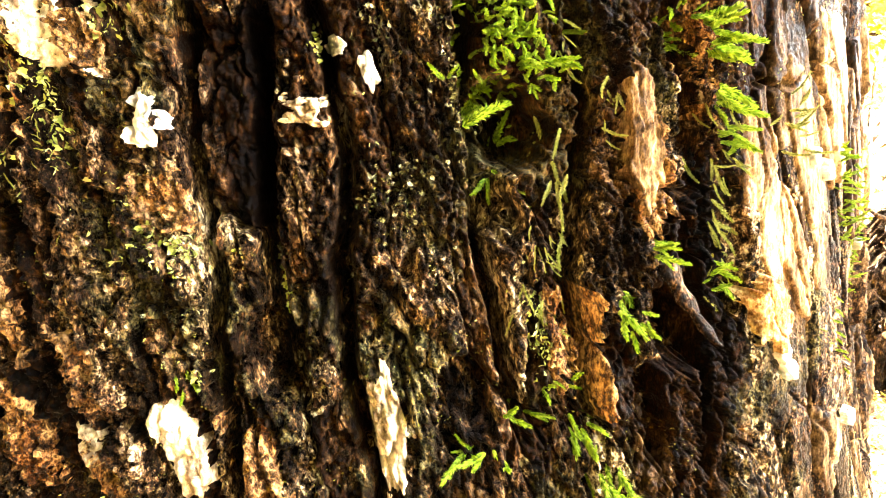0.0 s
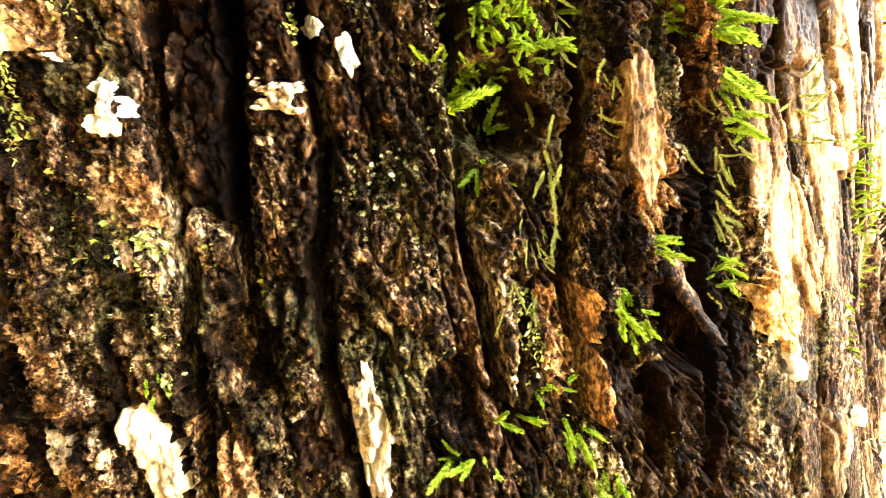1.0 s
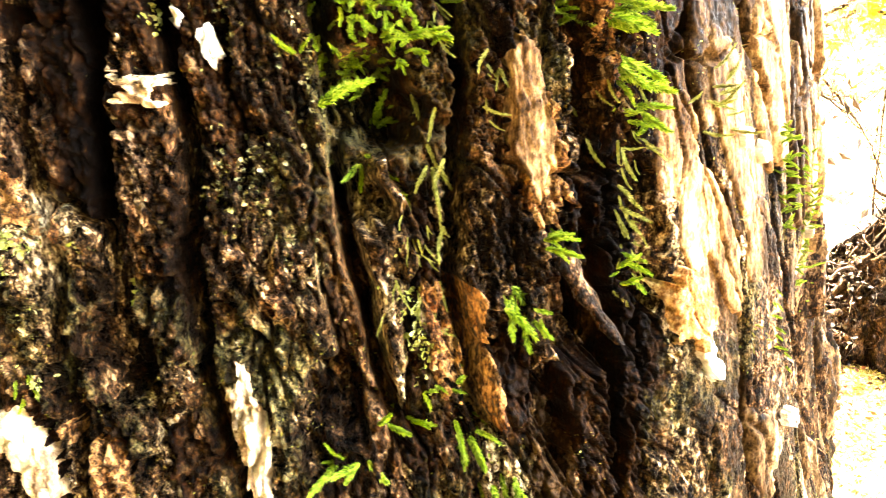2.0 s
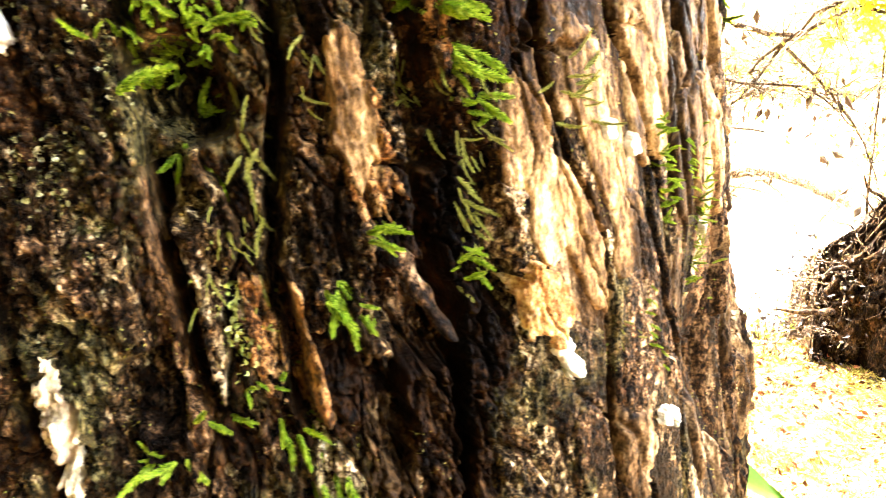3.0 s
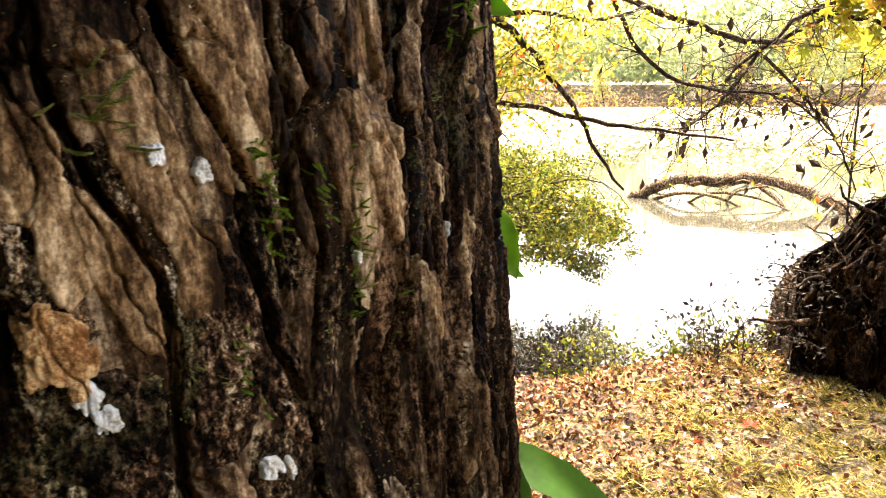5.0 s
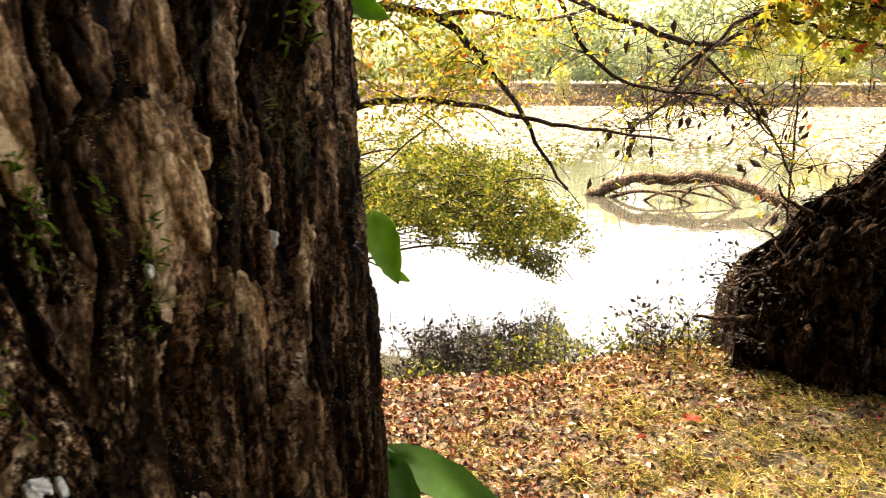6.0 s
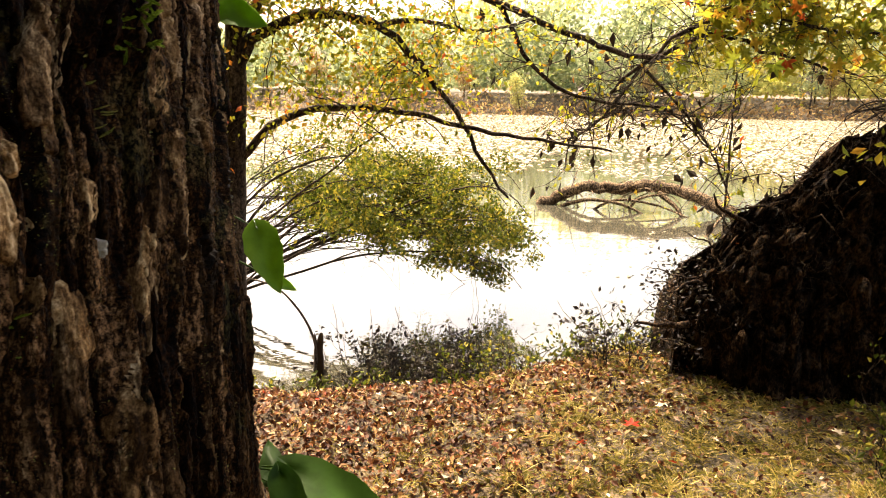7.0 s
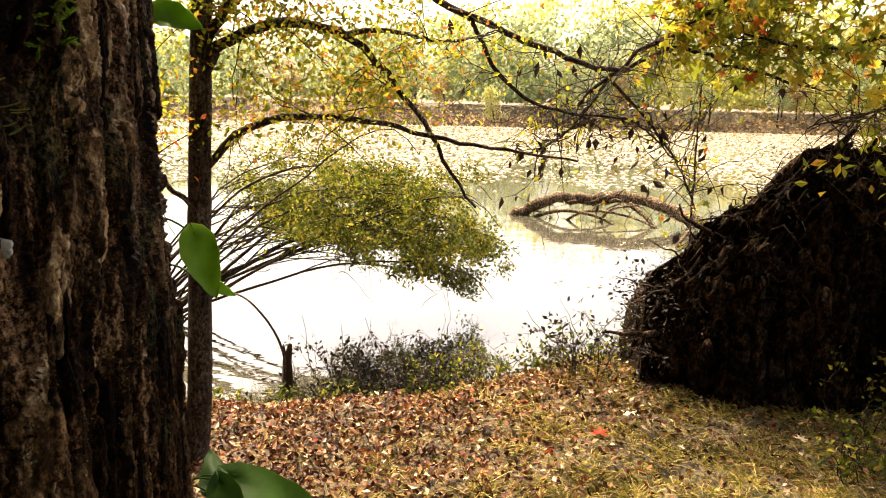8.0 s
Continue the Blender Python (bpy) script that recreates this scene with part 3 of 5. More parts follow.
# Scales that stand out: angle, height, width, height of scale, thickness, material.
for i, (th, z, wide, tall, thick, mat, label) in enumerate((
    (-6.7, 1.385, 0.016, 0.046, 0.004, BARE, "smooth pale bare wood patch"),
    (5.2, 1.391, 0.016, 0.05, 0.002, BARE, "pale flaking bark"),
    (5.1, 1.494, 0.016, 0.012, 0.0015, BARE, "pale bark knob"),
    (-6.9, 1.518, 0.03, 0.034, 0.0012, BARE, "pale bare patch"),
    (23.2, 1.486, 0.013, 0.06, 0.006, TAN, "smooth tan bark strip"),
    (18.4, 1.41, 0.009, 0.05, 0.006, RUST, "pinkish inner bark strip"),
    (21.8, 1.37, 0.017, 0.036, 0.003, GREY_PLATE, "tan bark scale"),
    (33.3, 1.415, 0.022, 0.034, 0.005, ORANGE, "orange inner bark"),
    (3.4, 1.437, 0.024, 0.038, 0.003, PLATE, "dark crumbling bark scale"),
    (4.4, 1.468, 0.02, 0.03, 0.003, PLATE, "brown bark scale"),
    (-11.6, 1.412, 0.018, 0.03, 0.0022, RUST, "reddish bark scale"),
    (-15.5, 1.43, 0.016, 0.05, 0.0018, RUST, "reddish bark scale"),
    (-17.5, 1.385, 0.022, 0.045, 0.0018, RUST, "reddish bark scale"),
    (-12.8, 1.382, 0.014, 0.022, 0.0012, BARE, "pale curled bark edge"),
    # Strips of pale colour painted where the smooth scales catch light.
    (44.6, 1.502, 0.009, 0.075, 0.0012, BARE, "painted light streak on a smooth scale"),
    (34.6, 1.447, 0.008, 0.034, 0.0012, BARE, "painted light streak on a smooth scale"),
    (37.6, 1.438, 0.009, 0.03, 0.0012, BARE, "painted light streak on a smooth scale"),
)):
    bark_plate(th, z, wide, tall, thick, mat, 300 + i, label=label, nu=36, nv=64, ragged=0.25 if th == -6.7 else 0.4 if mat == TAN else 0.75, brim=0.3 if mat == BARE else 0.12, sink=0.003, follow=0.5 if th == -6.7 else 0.15 if mat == TAN else 1.0, lean=0.2 if th > 57 else -0.25 if th > 36 else 0.0)

# Worn scales on the dark side of the trunk, some painted as highlight streaks: angle, height, width, length, lean.
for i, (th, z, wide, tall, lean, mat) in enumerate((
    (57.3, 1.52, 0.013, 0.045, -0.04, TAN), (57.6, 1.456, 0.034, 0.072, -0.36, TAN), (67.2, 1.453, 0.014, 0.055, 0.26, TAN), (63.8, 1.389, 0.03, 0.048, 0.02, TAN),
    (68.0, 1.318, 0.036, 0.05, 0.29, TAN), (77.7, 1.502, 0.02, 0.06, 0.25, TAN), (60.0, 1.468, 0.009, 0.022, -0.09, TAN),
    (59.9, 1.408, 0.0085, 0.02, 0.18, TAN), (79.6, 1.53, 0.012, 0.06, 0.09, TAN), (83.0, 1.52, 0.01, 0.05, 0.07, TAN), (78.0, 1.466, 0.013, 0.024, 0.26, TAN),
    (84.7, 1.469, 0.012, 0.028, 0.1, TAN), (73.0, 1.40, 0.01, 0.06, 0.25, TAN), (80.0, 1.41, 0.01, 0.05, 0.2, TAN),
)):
    bark_plate(th, z, wide, tall * 1.3, 0.005, mat, 700 + i, label="smooth worn bark scale, lightened for highlights", lean=lean, nu=30, nv=50, ragged=0.4, follow=0.8, brim=0.5, sink=0.005)

# A torn splinter that stands off the trunk.
r_, u_, o_ = along(24.2, 1.424)
base = on_trunk(np.array(24.0), np.array(1.44), 0.0)
line = np.array([base + r_ * 0.012 * t + u_ * -0.03 * t + o_ * (0.003 + 0.008 * t * t) for t in np.linspace(0, 1, 12)])
w = ((0.0046 - 0.0026 * np.linspace(0, 1, 12) ** 1.5) * (1 + 0.25 * np.sin(np.linspace(0, 17, 12))))[:, None]
sv = np.stack([line - r_ * w, line - r_ * w * 0.3 + o_ * 0.002, line + r_ * w * 0.5 + o_ * 0.0015, line + r_ * w, line - o_ * 0.001], 1)
solid("bark_splinter", sv.reshape(-1, 3), np.array([[i * 5 + j, (i + 1) * 5 + j, (i + 1) * 5 + (j + 1) % 5, i * 5 + (j + 1) % 5] for i in range(11) for j in range(5)]), PLATE, big_tree, "torn bark splinter")

# Crown high above, out of sight of the path; leaves thickened to darken the trunk.
limbs, tips = Soup(), []
for i in range(9):
    a = i * 2.4
    cx, cy, _ = axis(np.array(4.0 + i * 0.33))
    p = wander((cx, cy, 4.0 + i * 0.33), (math.cos(a), math.sin(a), 0.55), rng.uniform(2.5, 4.0), 10, 0.0, 0.16)
    limbs.tube(p, 0.09, 0.02, 8, 0.05)
    for k in range(3, 10):
        q = wander(p[k], rng.normal(size=3) + (0, 0, 0.3), rng.uniform(0.6, 1.3), 6)
        limbs.tube(q, 0.018, 0.005, 5)
        tips.append(q)
limbs.put("limb", TWIG, big_tree, "spreading limbs")
tips = np.concatenate(tips)
solid("crown", *leaf_quads(tips[rng.integers(0, len(tips), 40000)] + rng.normal(size=(40000, 3)) * 0.42, 0.15), YELLOW_LEAVES, big_tree, "yellow-green autumn leaves", False)

# ---- lichen and moss on the bark ----


def lichen(th, z, wide, tall, material, seed, label, group):
    """A thin crumbly crust with a lobed outline and holes where the bark comes through."""
    n, rings = 72, 20
    a = np.linspace(0, 2 * np.pi, n, endpoint=False)
    rr = 1 + 0.6 * fbm(np.cos(a) * 1.9 + seed, np.sin(a) * 1.9, seed, 5)
    k = np.linspace(0.02, 1, rings)[None, :]
    x, y = (np.cos(a) * rr)[:, None] * k * wide / 2, (np.sin(a) * rr)[:, None] * k * tall / 2
    tth, zz = th + np.degrees(x / 0.33), z + y
    hole = np.clip(2.5 * fbm(x * 420 + seed, y * 420, seed + 5, 3) - 1.1, 0, 1)
    h = relief(tth, zz, False) * 0.8 + 0.0046 - 0.004 * np.maximum(k - 0.85, 0) * 6 - 0.004 * hole + 0.0009 * fbm(x * 700, y * 700, seed, 3)
    ob = solid("lichen", on_trunk(tth, zz, h).reshape(-1, 3), sheet(n, rings, wrap=True), material)
    return tagged(ob, label, "lichen", group)


def leafy_lichen(th, z, wide, tall, count, size, material, label):
    """A patch of small curled lobes that cling to the bark."""
    count, size = int(count * 2.2), size * 0.72
    a, b = th + np.degrees(rng.normal(0, wide / 2.6, count) / 0.33), z + rng.normal(0, tall / 2.6, count)
    keep = fbm(np.radians(a) * 0.33 * 130, b * 90, 88, 3) > -0.15
    a, b = a[keep], b[keep]
    base = on_trunk(a, b, relief(a, b) - 0.0004)
    soup = Soup()
    for k in range(len(a)):
        right, up, out = along(a[k], b[k])
        ang = rng.uniform(0, 2 * np.pi)
        d = unit(right * math.cos(ang) + up * math.sin(ang) + out * rng.uniform(0.3, 1.0))
        sd_ = unit(np.cross(d, out + 0.3 * rng.normal(size=3)))
        l = size * rng.uniform(0.5, 1.35)
        nrm = np.cross(sd_, d)
        ring = [base[k] + sd_ * l * q * 0.5 + d * l * t + nrm * l * w_ for q, t, w_ in ((-0.5, 0, 0), (0.5, 0, 0), (0.95, 0.5, 0.1), (0.15, 0.5, -0.12), (-0.9, 0.55, 0.12), (0.6, 0.95, 0.3), (0.05, 0.8, 0.05), (-0.55, 1.0, 0.25))]
        soup.add(np.array(ring), [[0, 1, 2, 3], [0, 3, 4, 4], [3, 2, 5, 6], [4, 3, 6, 7]])
    return tagged(soup.put("lichen", material, None, "", False), label, "lichen", "green lichens on the trunk", "stuff")


for i, (th, z, wide, tall) in enumerate(((-2.8, 1.492, 0.011, 0.014), (7.2, 1.513, 0.006, 0.006), (34.0, 1.397, 0.009, 0.01), (34.8, 1.388, 0.009, 0.01), (43.5, 1.355, 0.009, 0.008), (44.9, 1.351, 0.004, 0.008), (40.1, 1.473, 0.007, 0.008), (42.6, 1.466, 0.006, 0.011), (8.6, 1.505, 0.006, 0.011), (-3.6, 1.486, 0.007, 0.007), (53.5, 1.423, 0.003, 0.006), (67.5, 1.42, 0.004, 0.012))):
    lichen(th, z, wide, tall, LICHEN, i, "round white crust of lichen on bark", "white lichens on the trunk")
GREY_GREEN, LIME = "crumbly grey-green crust of lichen on bark", "lime green leafy lichen on bark"
for th, z, wide, tall, count, size in ((9.0, 1.468, 0.02, 0.018, 150, 0.0022), (12.2, 1.5, 0.008, 0.034, 130, 0.0022), (10.4, 1.447, 0.009, 0.012, 60, 0.002), (1.6, 1.452, 0.018, 0.01, 70, 0.0018), (9.2, 1.52, 0.01, 0.02, 70, 0.002), (3.6, 1.452, 0.02, 0.012, 110, 0.002), (-5, 1.43, 0.01, 0.024, 90, 0.002), (2.2, 1.425, 0.008, 0.02, 60, 0.002)):
    leafy_lichen(th, z, wide, tall, count, size, GREEN_LICHEN, GREY_GREEN)
for th, z, wide, tall, count, size in ((-8.4, 1.492, 0.011, 0.045, 170, 0.0032), (-12.2, 1.486, 0.012, 0.03, 120, 0.0034), (-4.2, 1.452, 0.02, 0.011, 130, 0.0028), (15.6, 1.419, 0.009, 0.022, 90, 0.0026), (1.6, 1.438, 0.003, 0.011, 34, 0.0028), (-4.9, 1.411, 0.012, 0.004, 34, 0.003), (-3.8, 1.522, 0.006, 0.012, 26, 0.0034), (6.2, 1.512, 0.002, 0.01, 14, 0.0026), (-13.5, 1.358, 0.014, 0.004, 34, 0.003)):
    leafy_lichen(th, z, wide, tall, count, size, LIME_LICHEN, LIME)


def frond_mesh(length, leaf, seed, curve, material, name):
    """A feathery moss shoot along x: a stem with rows of small pointed leaves."""
    g = np.random.default_rng(seed)
    n = int(length / 0.00042)
    t = np.linspace(0.03, 1, n)
    stem = np.stack([t * length, 0.14 * length * np.sin(t * 2 + seed) * t, curve * length * t * t], 1)
    soup = Soup()
    soup.tube(stem[::5], 0.0006, 0.00025, 4)
    for k in range(7):
        ang = 2 * np.pi * k / 7 + g.uniform(-0.4, 0.4, n)
        l = leaf * (0.55 + 0.45 * np.sin(np.clip(t * 2.7 + 0.35, 0, 3.0))) * g.uniform(0.65, 1.3, n)
        around = np.stack([0 * t, np.cos(ang), 0.75 * np.sin(ang)], 1)
        d = unit(np.array([0.8, 0, 0]) + around * (1.0 - 0.55 * t[:, None]) + g.normal(0, 0.2, (n, 3)))
        s = unit(np.cross(d, around + g.normal(0, 0.3, (n, 3))))
        up = np.cross(s, d)
        m = stem + d * l[:, None] * 0.4
        v = np.stack([stem, m + s * l[:, None] * 0.15 + up * l[:, None] * 0.07, stem + d * l[:, None] - up * l[:, None] * 0.12, m - s * l[:, None] * 0.15 + up * l[:, None] * 0.07], 1)
        keep = g.random(n) < 0.8
        soup.add(v[keep], np.arange(4 * keep.sum()).reshape(-1, 4))
    ob = soup.put(name, material, None, "", False)
    me = ob.data
    bpy.data.objects.remove(ob)
    return me


FRONDS = [frond_mesh(0.02 + 0.004 * k, 0.0046, k, (-0.1, 0.12, -0.25, 0.2)[k % 4], MOSS, "frond") for k in range(4)]
DRY_FRONDS = [frond_mesh(0.018 + 0.004 * k, 0.0024, 10 + k, (-0.2, 0.1, -0.35)[k], MOSS_DRY, "frond") for k in range(3)]


def moss(th, z, count, across, down, heading, lift, size, meshes, label):
    """A tuft of shoots. heading: degrees in the bark's plane, 0 to the right and 90 up; lift: degrees off the bark."""
    tuft = empty("moss_tuft", on_trunk(np.array(th), np.array(z)), label, "moss", "moss tufts on the trunk")
    for i in range(count + (count + 1) // 2):
        a, b = th + np.degrees(rng.normal(0, across / 2) / 0.33), z + rng.normal(0, down / 2)
        if count == 1:
            a, b = th, z
        right, up, out = along(a, b)
        hd, lf = radians(heading + (rng.normal(0, 130 if count > 12 else 28) if count > 1 else 0)), radians(lift + rng.normal(0, 10))
        x = (right * math.cos(hd) + up * math.sin(hd)) * math.cos(lf) + out * math.sin(lf)
        y = unit(np.cross(out, x))
        zz = np.cross(x, y)
        at = on_trunk(np.array(a), np.array(b), float(relief(np.array([a]), np.array([b]), False)[0]) + 0.0015)
        sc = 0.6 * size * rng.uniform(0.6, 1.3)
        ob = new("frond", meshes[rng.integers(len(meshes))])
        ob.parent = tuft
        ob.matrix_local = Matrix.Translation(Vector(at - on_trunk(np.array(th), np.array(z)))) @ Matrix([[*(x[k] * sc, y[k] * sc, zz[k] * sc), 0] for k in range(3)] + [[0, 0, 0, 1]])
    return tuft


WET, DRY = "bright green feathery moss growing on bark", "olive thread-like moss hanging on bark"
for row in (
    (15.6, 1.524, 60, 0.016, 0.014, 10, 62, 0.4), (16.9, 1.512, 56, 0.013, 0.014, -10, 58, 0.4), (15.0, 1.501, 26, 0.012, 0.007, 200, 50, 0.4), (13.2, 1.489, 2, 0.003, 0.002, 25, 20, 0.95), (18.4, 1.508, 3, 0.005, 0.003, 0, 30, 0.75),
    (15.8, 1.481, 3, 0.006, 0.003, 10, 25, 0.55), (14.4, 1.471, 2, 0.002, 0.002, 215, 20, 0.5), (14.8, 1.471, 2, 0.002, 0.002, -25, 22, 0.9), (23.2, 1.445, 5, 0.006, 0.005, -20, 35, 0.55),
    (20.6, 1.43, 4, 0.005, 0.004, -75, 15, 0.8), (28.0, 1.514, 8, 0.008, 0.006, -5, 40, 0.95), (28.8, 1.518, 8, 0.008, 0.008, 10, 45, 0.9), (27.4, 1.52, 20, 0.006, 0.008, 0, 50, 0.5), (30.2, 1.482, 5, 0.006, 0.006, -30, 30, 0.6), (21.4, 1.424, 4, 0.003, 0.006, -80, 20, 0.7), (29.6, 1.496, 4, 0.005, 0.008, -50, 25, 0.8), (15.5, 1.402, 4, 0.01, 0.003, -20, 30, 0.5),
):
    moss(*row, FRONDS, WET)
for row in (
    (13.0, 1.392, 4, 0.006, 0.004, -15, 30, 0.6), (10.2, 1.382, 4, 0.006, 0.004, 200, 25, 0.6), (17.0, 1.385, 6, 0.008, 0.008, -40, 30, 0.7), (18.0, 1.366, 6, 0.01, 0.008, -70, 25, 0.7),
    (-5.0, 1.411, 4, 0.008, 0.002, -60, 25, 0.35), (1.6, 1.438, 3, 0.003, 0.006, -75, 20, 0.4), (28.2, 1.433, 5, 0.006, 0.01, -40, 30, 0.5), (75.0, 1.535, 26, 0.012, 0.022, -20, 45, 0.65), (46.4, 1.455, 34, 0.006, 0.03, -80, 55, 0.34), (53.8, 1.43, 34, 0.004, 0.036, -80, 55, 0.32),
    (50.4, 1.452, 12, 0.004, 0.02, -60, 50, 0.3), (58.5, 1.39, 8, 0.004, 0.012, 0, 45, 0.35), (43.0, 1.39, 8, 0.006, 0.02, -70, 45, 0.3),
):
    moss(*row, FRONDS, WET)
for row in (
    (18.0, 1.478, 7, 0.006, 0.02, -85, 12, 0.9), (29.0, 1.465, 12, 0.01, 0.03, -70, 15, 0.8), (30.0, 1.45, 12, 0.008, 0.03, -60, 20, 0.55), (27.6, 1.495, 10, 0.006, 0.02, -75, 15, 0.7), (19.4, 1.512, 8, 0.006, 0.014, -60, 25, 0.5), (16.4, 1.452, 9, 0.012, 0.012, -90, 20, 0.4), (37.2, 1.489, 8, 0.01, 0.012, 0, 35, 0.8), (21.6, 1.495, 6, 0.006, 0.014, -80, 15, 0.6),
    (15.6, 1.43, 8, 0.012, 0.02, -100, 12, 0.6), (54.0, 1.408, 2, 0.002, 0.002, 5, 30, 0.7),
    (40.0, 1.395, 4, 0.012, 0.008, -50, 25, 0.4), (64.0, 1.39, 3, 0.004, 0.01, 0, 40, 0.4), (-9.0, 1.488, 30, 0.012, 0.035, -80, 35, 0.28), (71.0, 1.5, 5, 0.006, 0.02, 0, 35, 0.7),
):
    moss(*row, DRY_FRONDS, DRY)

# Fine moss that films the bark.
n = 40000
a, b = rng.uniform(-21, 96, n), rng.uniform(1.14, 1.6, n)
keep = fbm(np.radians(a) * 0.33 * 34, b * 22, 91, 4) > 0.16
a, b = a[keep], b[keep]
solid_film = solid("moss_film", *leaf_quads(on_trunk(a, b, relief(a, b) + 0.0002), 0.0011, 0.2, 0.5), MOSS_DRY, None, "", False)
tagged(solid_film, "thin film of olive moss in the bark", "moss", kind="stuff")

# ---- plant with broad leaves that climbs behind the trunk ----


def broad_leaf(base, tip, across, width, cup=0.12, notch=0.0, n=14, m=9):
    """A leaf blade with a midrib fold and a wavy edge."""
    base, tip = np.array(base, float), np.array(tip, float)
    d = tip - base
    s = unit(np.array(across, float) - unit(d) * np.dot(np.array(across, float), unit(d)))
    up = unit(np.cross(d, s))
    t, v = np.meshgrid(np.linspace(0, 1, n), np.linspace(-1, 1, m), indexing="ij")
    prof = np.sin(np.pi * np.clip(t, 0.0, 1.0) ** 0.72) ** 0.75 * (1 - 0.15 * t) + 0.02
    prof = prof * (1 + 0.05 * np.sin(t * 25 + v * 2))
    off = cup * width * (np.abs(v) ** 1.5) + 0.04 * width * np.sin(t * 9 + v * 3)
    sag = -0.12 * t * t
    p = base + d * (t - notch * (1 - t) * np.abs(v) ** 2)[..., None] + s * (v * prof * width / 2)[..., None] + up * (off + sag * np.linalg.norm(d))[..., None]
    vv = np.concatenate([p.reshape(-1, 3), p.reshape(-1, 3) - up * 0.0004])
    f = sheet(n, m)
    return vv, np.concatenate([f, f[:, ::-1] + n * m])


vine = empty("climbing_plant", (0.27, 0.66, 0.0), "slender plant with broad green leaves beside the trunk", "plant")
stem_line = on_trunk(np.full(40, 130.0) + 4 * np.sin(np.linspace(0, 9, 40)), np.linspace(-0.05, 1.62, 40), 0.012)
vv = Soup().tube(stem_line - np.array([0.27, 0.66, 0]), 0.004, 0.0025, 7)
vv.put("stem", TWIG, vine, "thin woody stem")
for base, tip, across, width, notch in (
    ((0.28, 0.655, 1.379), (0.302, 0.622, 1.332), (1.0, 0.1, 0.2), 0.033, 0.15),
    ((0.296, 0.68, 1.132), (0.425, 0.62, 1.092), (0.25, 0.85, 0.3), 0.05, 0.1),
    ((0.29, 0.66, 1.14), (0.325, 0.6, 1.08), (0.9, 0.3, 0.2), 0.034, 0.1),
    ((0.255, 0.66, 1.562), (0.296, 0.645, 1.55), (0.2, 0.5, 0.9), 0.026, 0.1),
    ((0.285, 0.66, 1.335), (0.312, 0.66, 1.322), (0.2, 0.5, 0.9), 0.012, 0.0),
    ((0.285, 0.66, 1.125), (0.27, 0.72, 1.135), (0.9, 0.3, 0.2), 0.03, 0.0),
):
    b, f = broad_leaf(base, tip, across, width, notch=notch)
    # Upper leaves get the brighter copy, painted as if sun came through.
    leaf = solid("leaf", b - np.array([0.27, 0.66, 0]), f, SUNLIT_LEAF if base[2] > 1.2 else GREEN_LEAF, vine, "broad green leaf")
    near = stem_line[np.argmin(np.abs(stem_line[:, 2] - base[2] + 0.03))]
    Soup().tube(smooth_line([near, (np.array(base) + near) / 2 + (0, 0, 0.012), base], 9) - np.array([0.27, 0.66, 0]), 0.0014, 0.0009, 5).put("stalk", GREEN_LEAF, vine)

# ---- slim tree on the bank with arching limbs ----


def limb(thing, pts, r0, r1, name="branch", n=26, sides=8):
    p = smooth_line(pts, n)
    p[1:-1] += rng.normal(size=(n - 2, 3)) * r0 * 0.25
    Soup().tube(p - origin, r0, r1, sides, 0.1).put(name, TWIG, thing)
    return p


def twigs(lines, count, length, r, droop=0.1, lo=0.2, spreadz=0.5):
    """Crooked twigs off some limbs; returns the mesh pieces and points for leaves."""
    soup, pts = Soup(), []
    for _ in range(count):
        p = lines[rng.integers(len(lines))]
        k = rng.integers(int(len(p) * lo), len(p))
        q = wander(p[k], rng.normal(size=3) * (1, 0.8, spreadz), length * rng.uniform(0.5, 1.3), 7, droop)
        soup.tube(q - origin, r, r * 0.3, 4)
        pts.append(q[2:])
        for _ in range(2):
            w2 = wander(q[rng.integers(2, 6)], rng.normal(size=3) * (1, 0.8, spreadz), length * 0.45, 5, droop)
            soup.tube(w2 - origin, r * 0.5, r * 0.2, 3)
            pts.append(w2[1:])
    return soup, np.concatenate(pts)


def pick(pts, n, jitter):
    return pts[rng.integers(0, len(pts), n)] + rng.normal(size=(n, 3)) * jitter


origin = np.array([-0.25, 2.73, 0.0])
slim = empty("slim_tree", origin, "slim dark tree with arching limbs on the lake bank", "tree")
stem = smooth_line([(-0.27, 2.73, -0.08), (-0.245, 2.73, 0.12), (-0.2, 2.75, 1.0), (-0.155, 2.75, 1.82), (-0.1, 2.8, 2.7), (-0.15, 2.9, 4.2)], 60)
Soup().tube(stem - origin, 0.052, 0.02, 14, 0.06).put("trunk", TWIG, slim, "dark slender trunk")
L1 = limb(slim, [(-0.165, 2.75, 1.55), (-0.1, 2.75, 1.66), (0.17, 2.75, 1.755), (0.34, 2.75, 1.72), (0.55, 2.75, 1.54), (0.68, 2.75, 1.37), (0.76, 2.75, 1.24), (0.88, 2.75, 1.07)], 0.023, 0.005)
L2 = limb(slim, [(-0.18, 2.75, 1.2), (-0.1, 2.75, 1.29), (0.02, 2.75, 1.375), (0.34, 2.75, 1.415), (0.73, 2.75, 1.345), (1.0, 2.75, 1.3), (1.3, 2.78, 1.26)], 0.017, 0.004)
L3 = limb(slim, [(-0.16, 2.75, 1.68), (-0.06, 2.75, 1.8), (0.05, 2.78, 2.0), (0.25, 2.85, 2.4)], 0.022, 0.008)
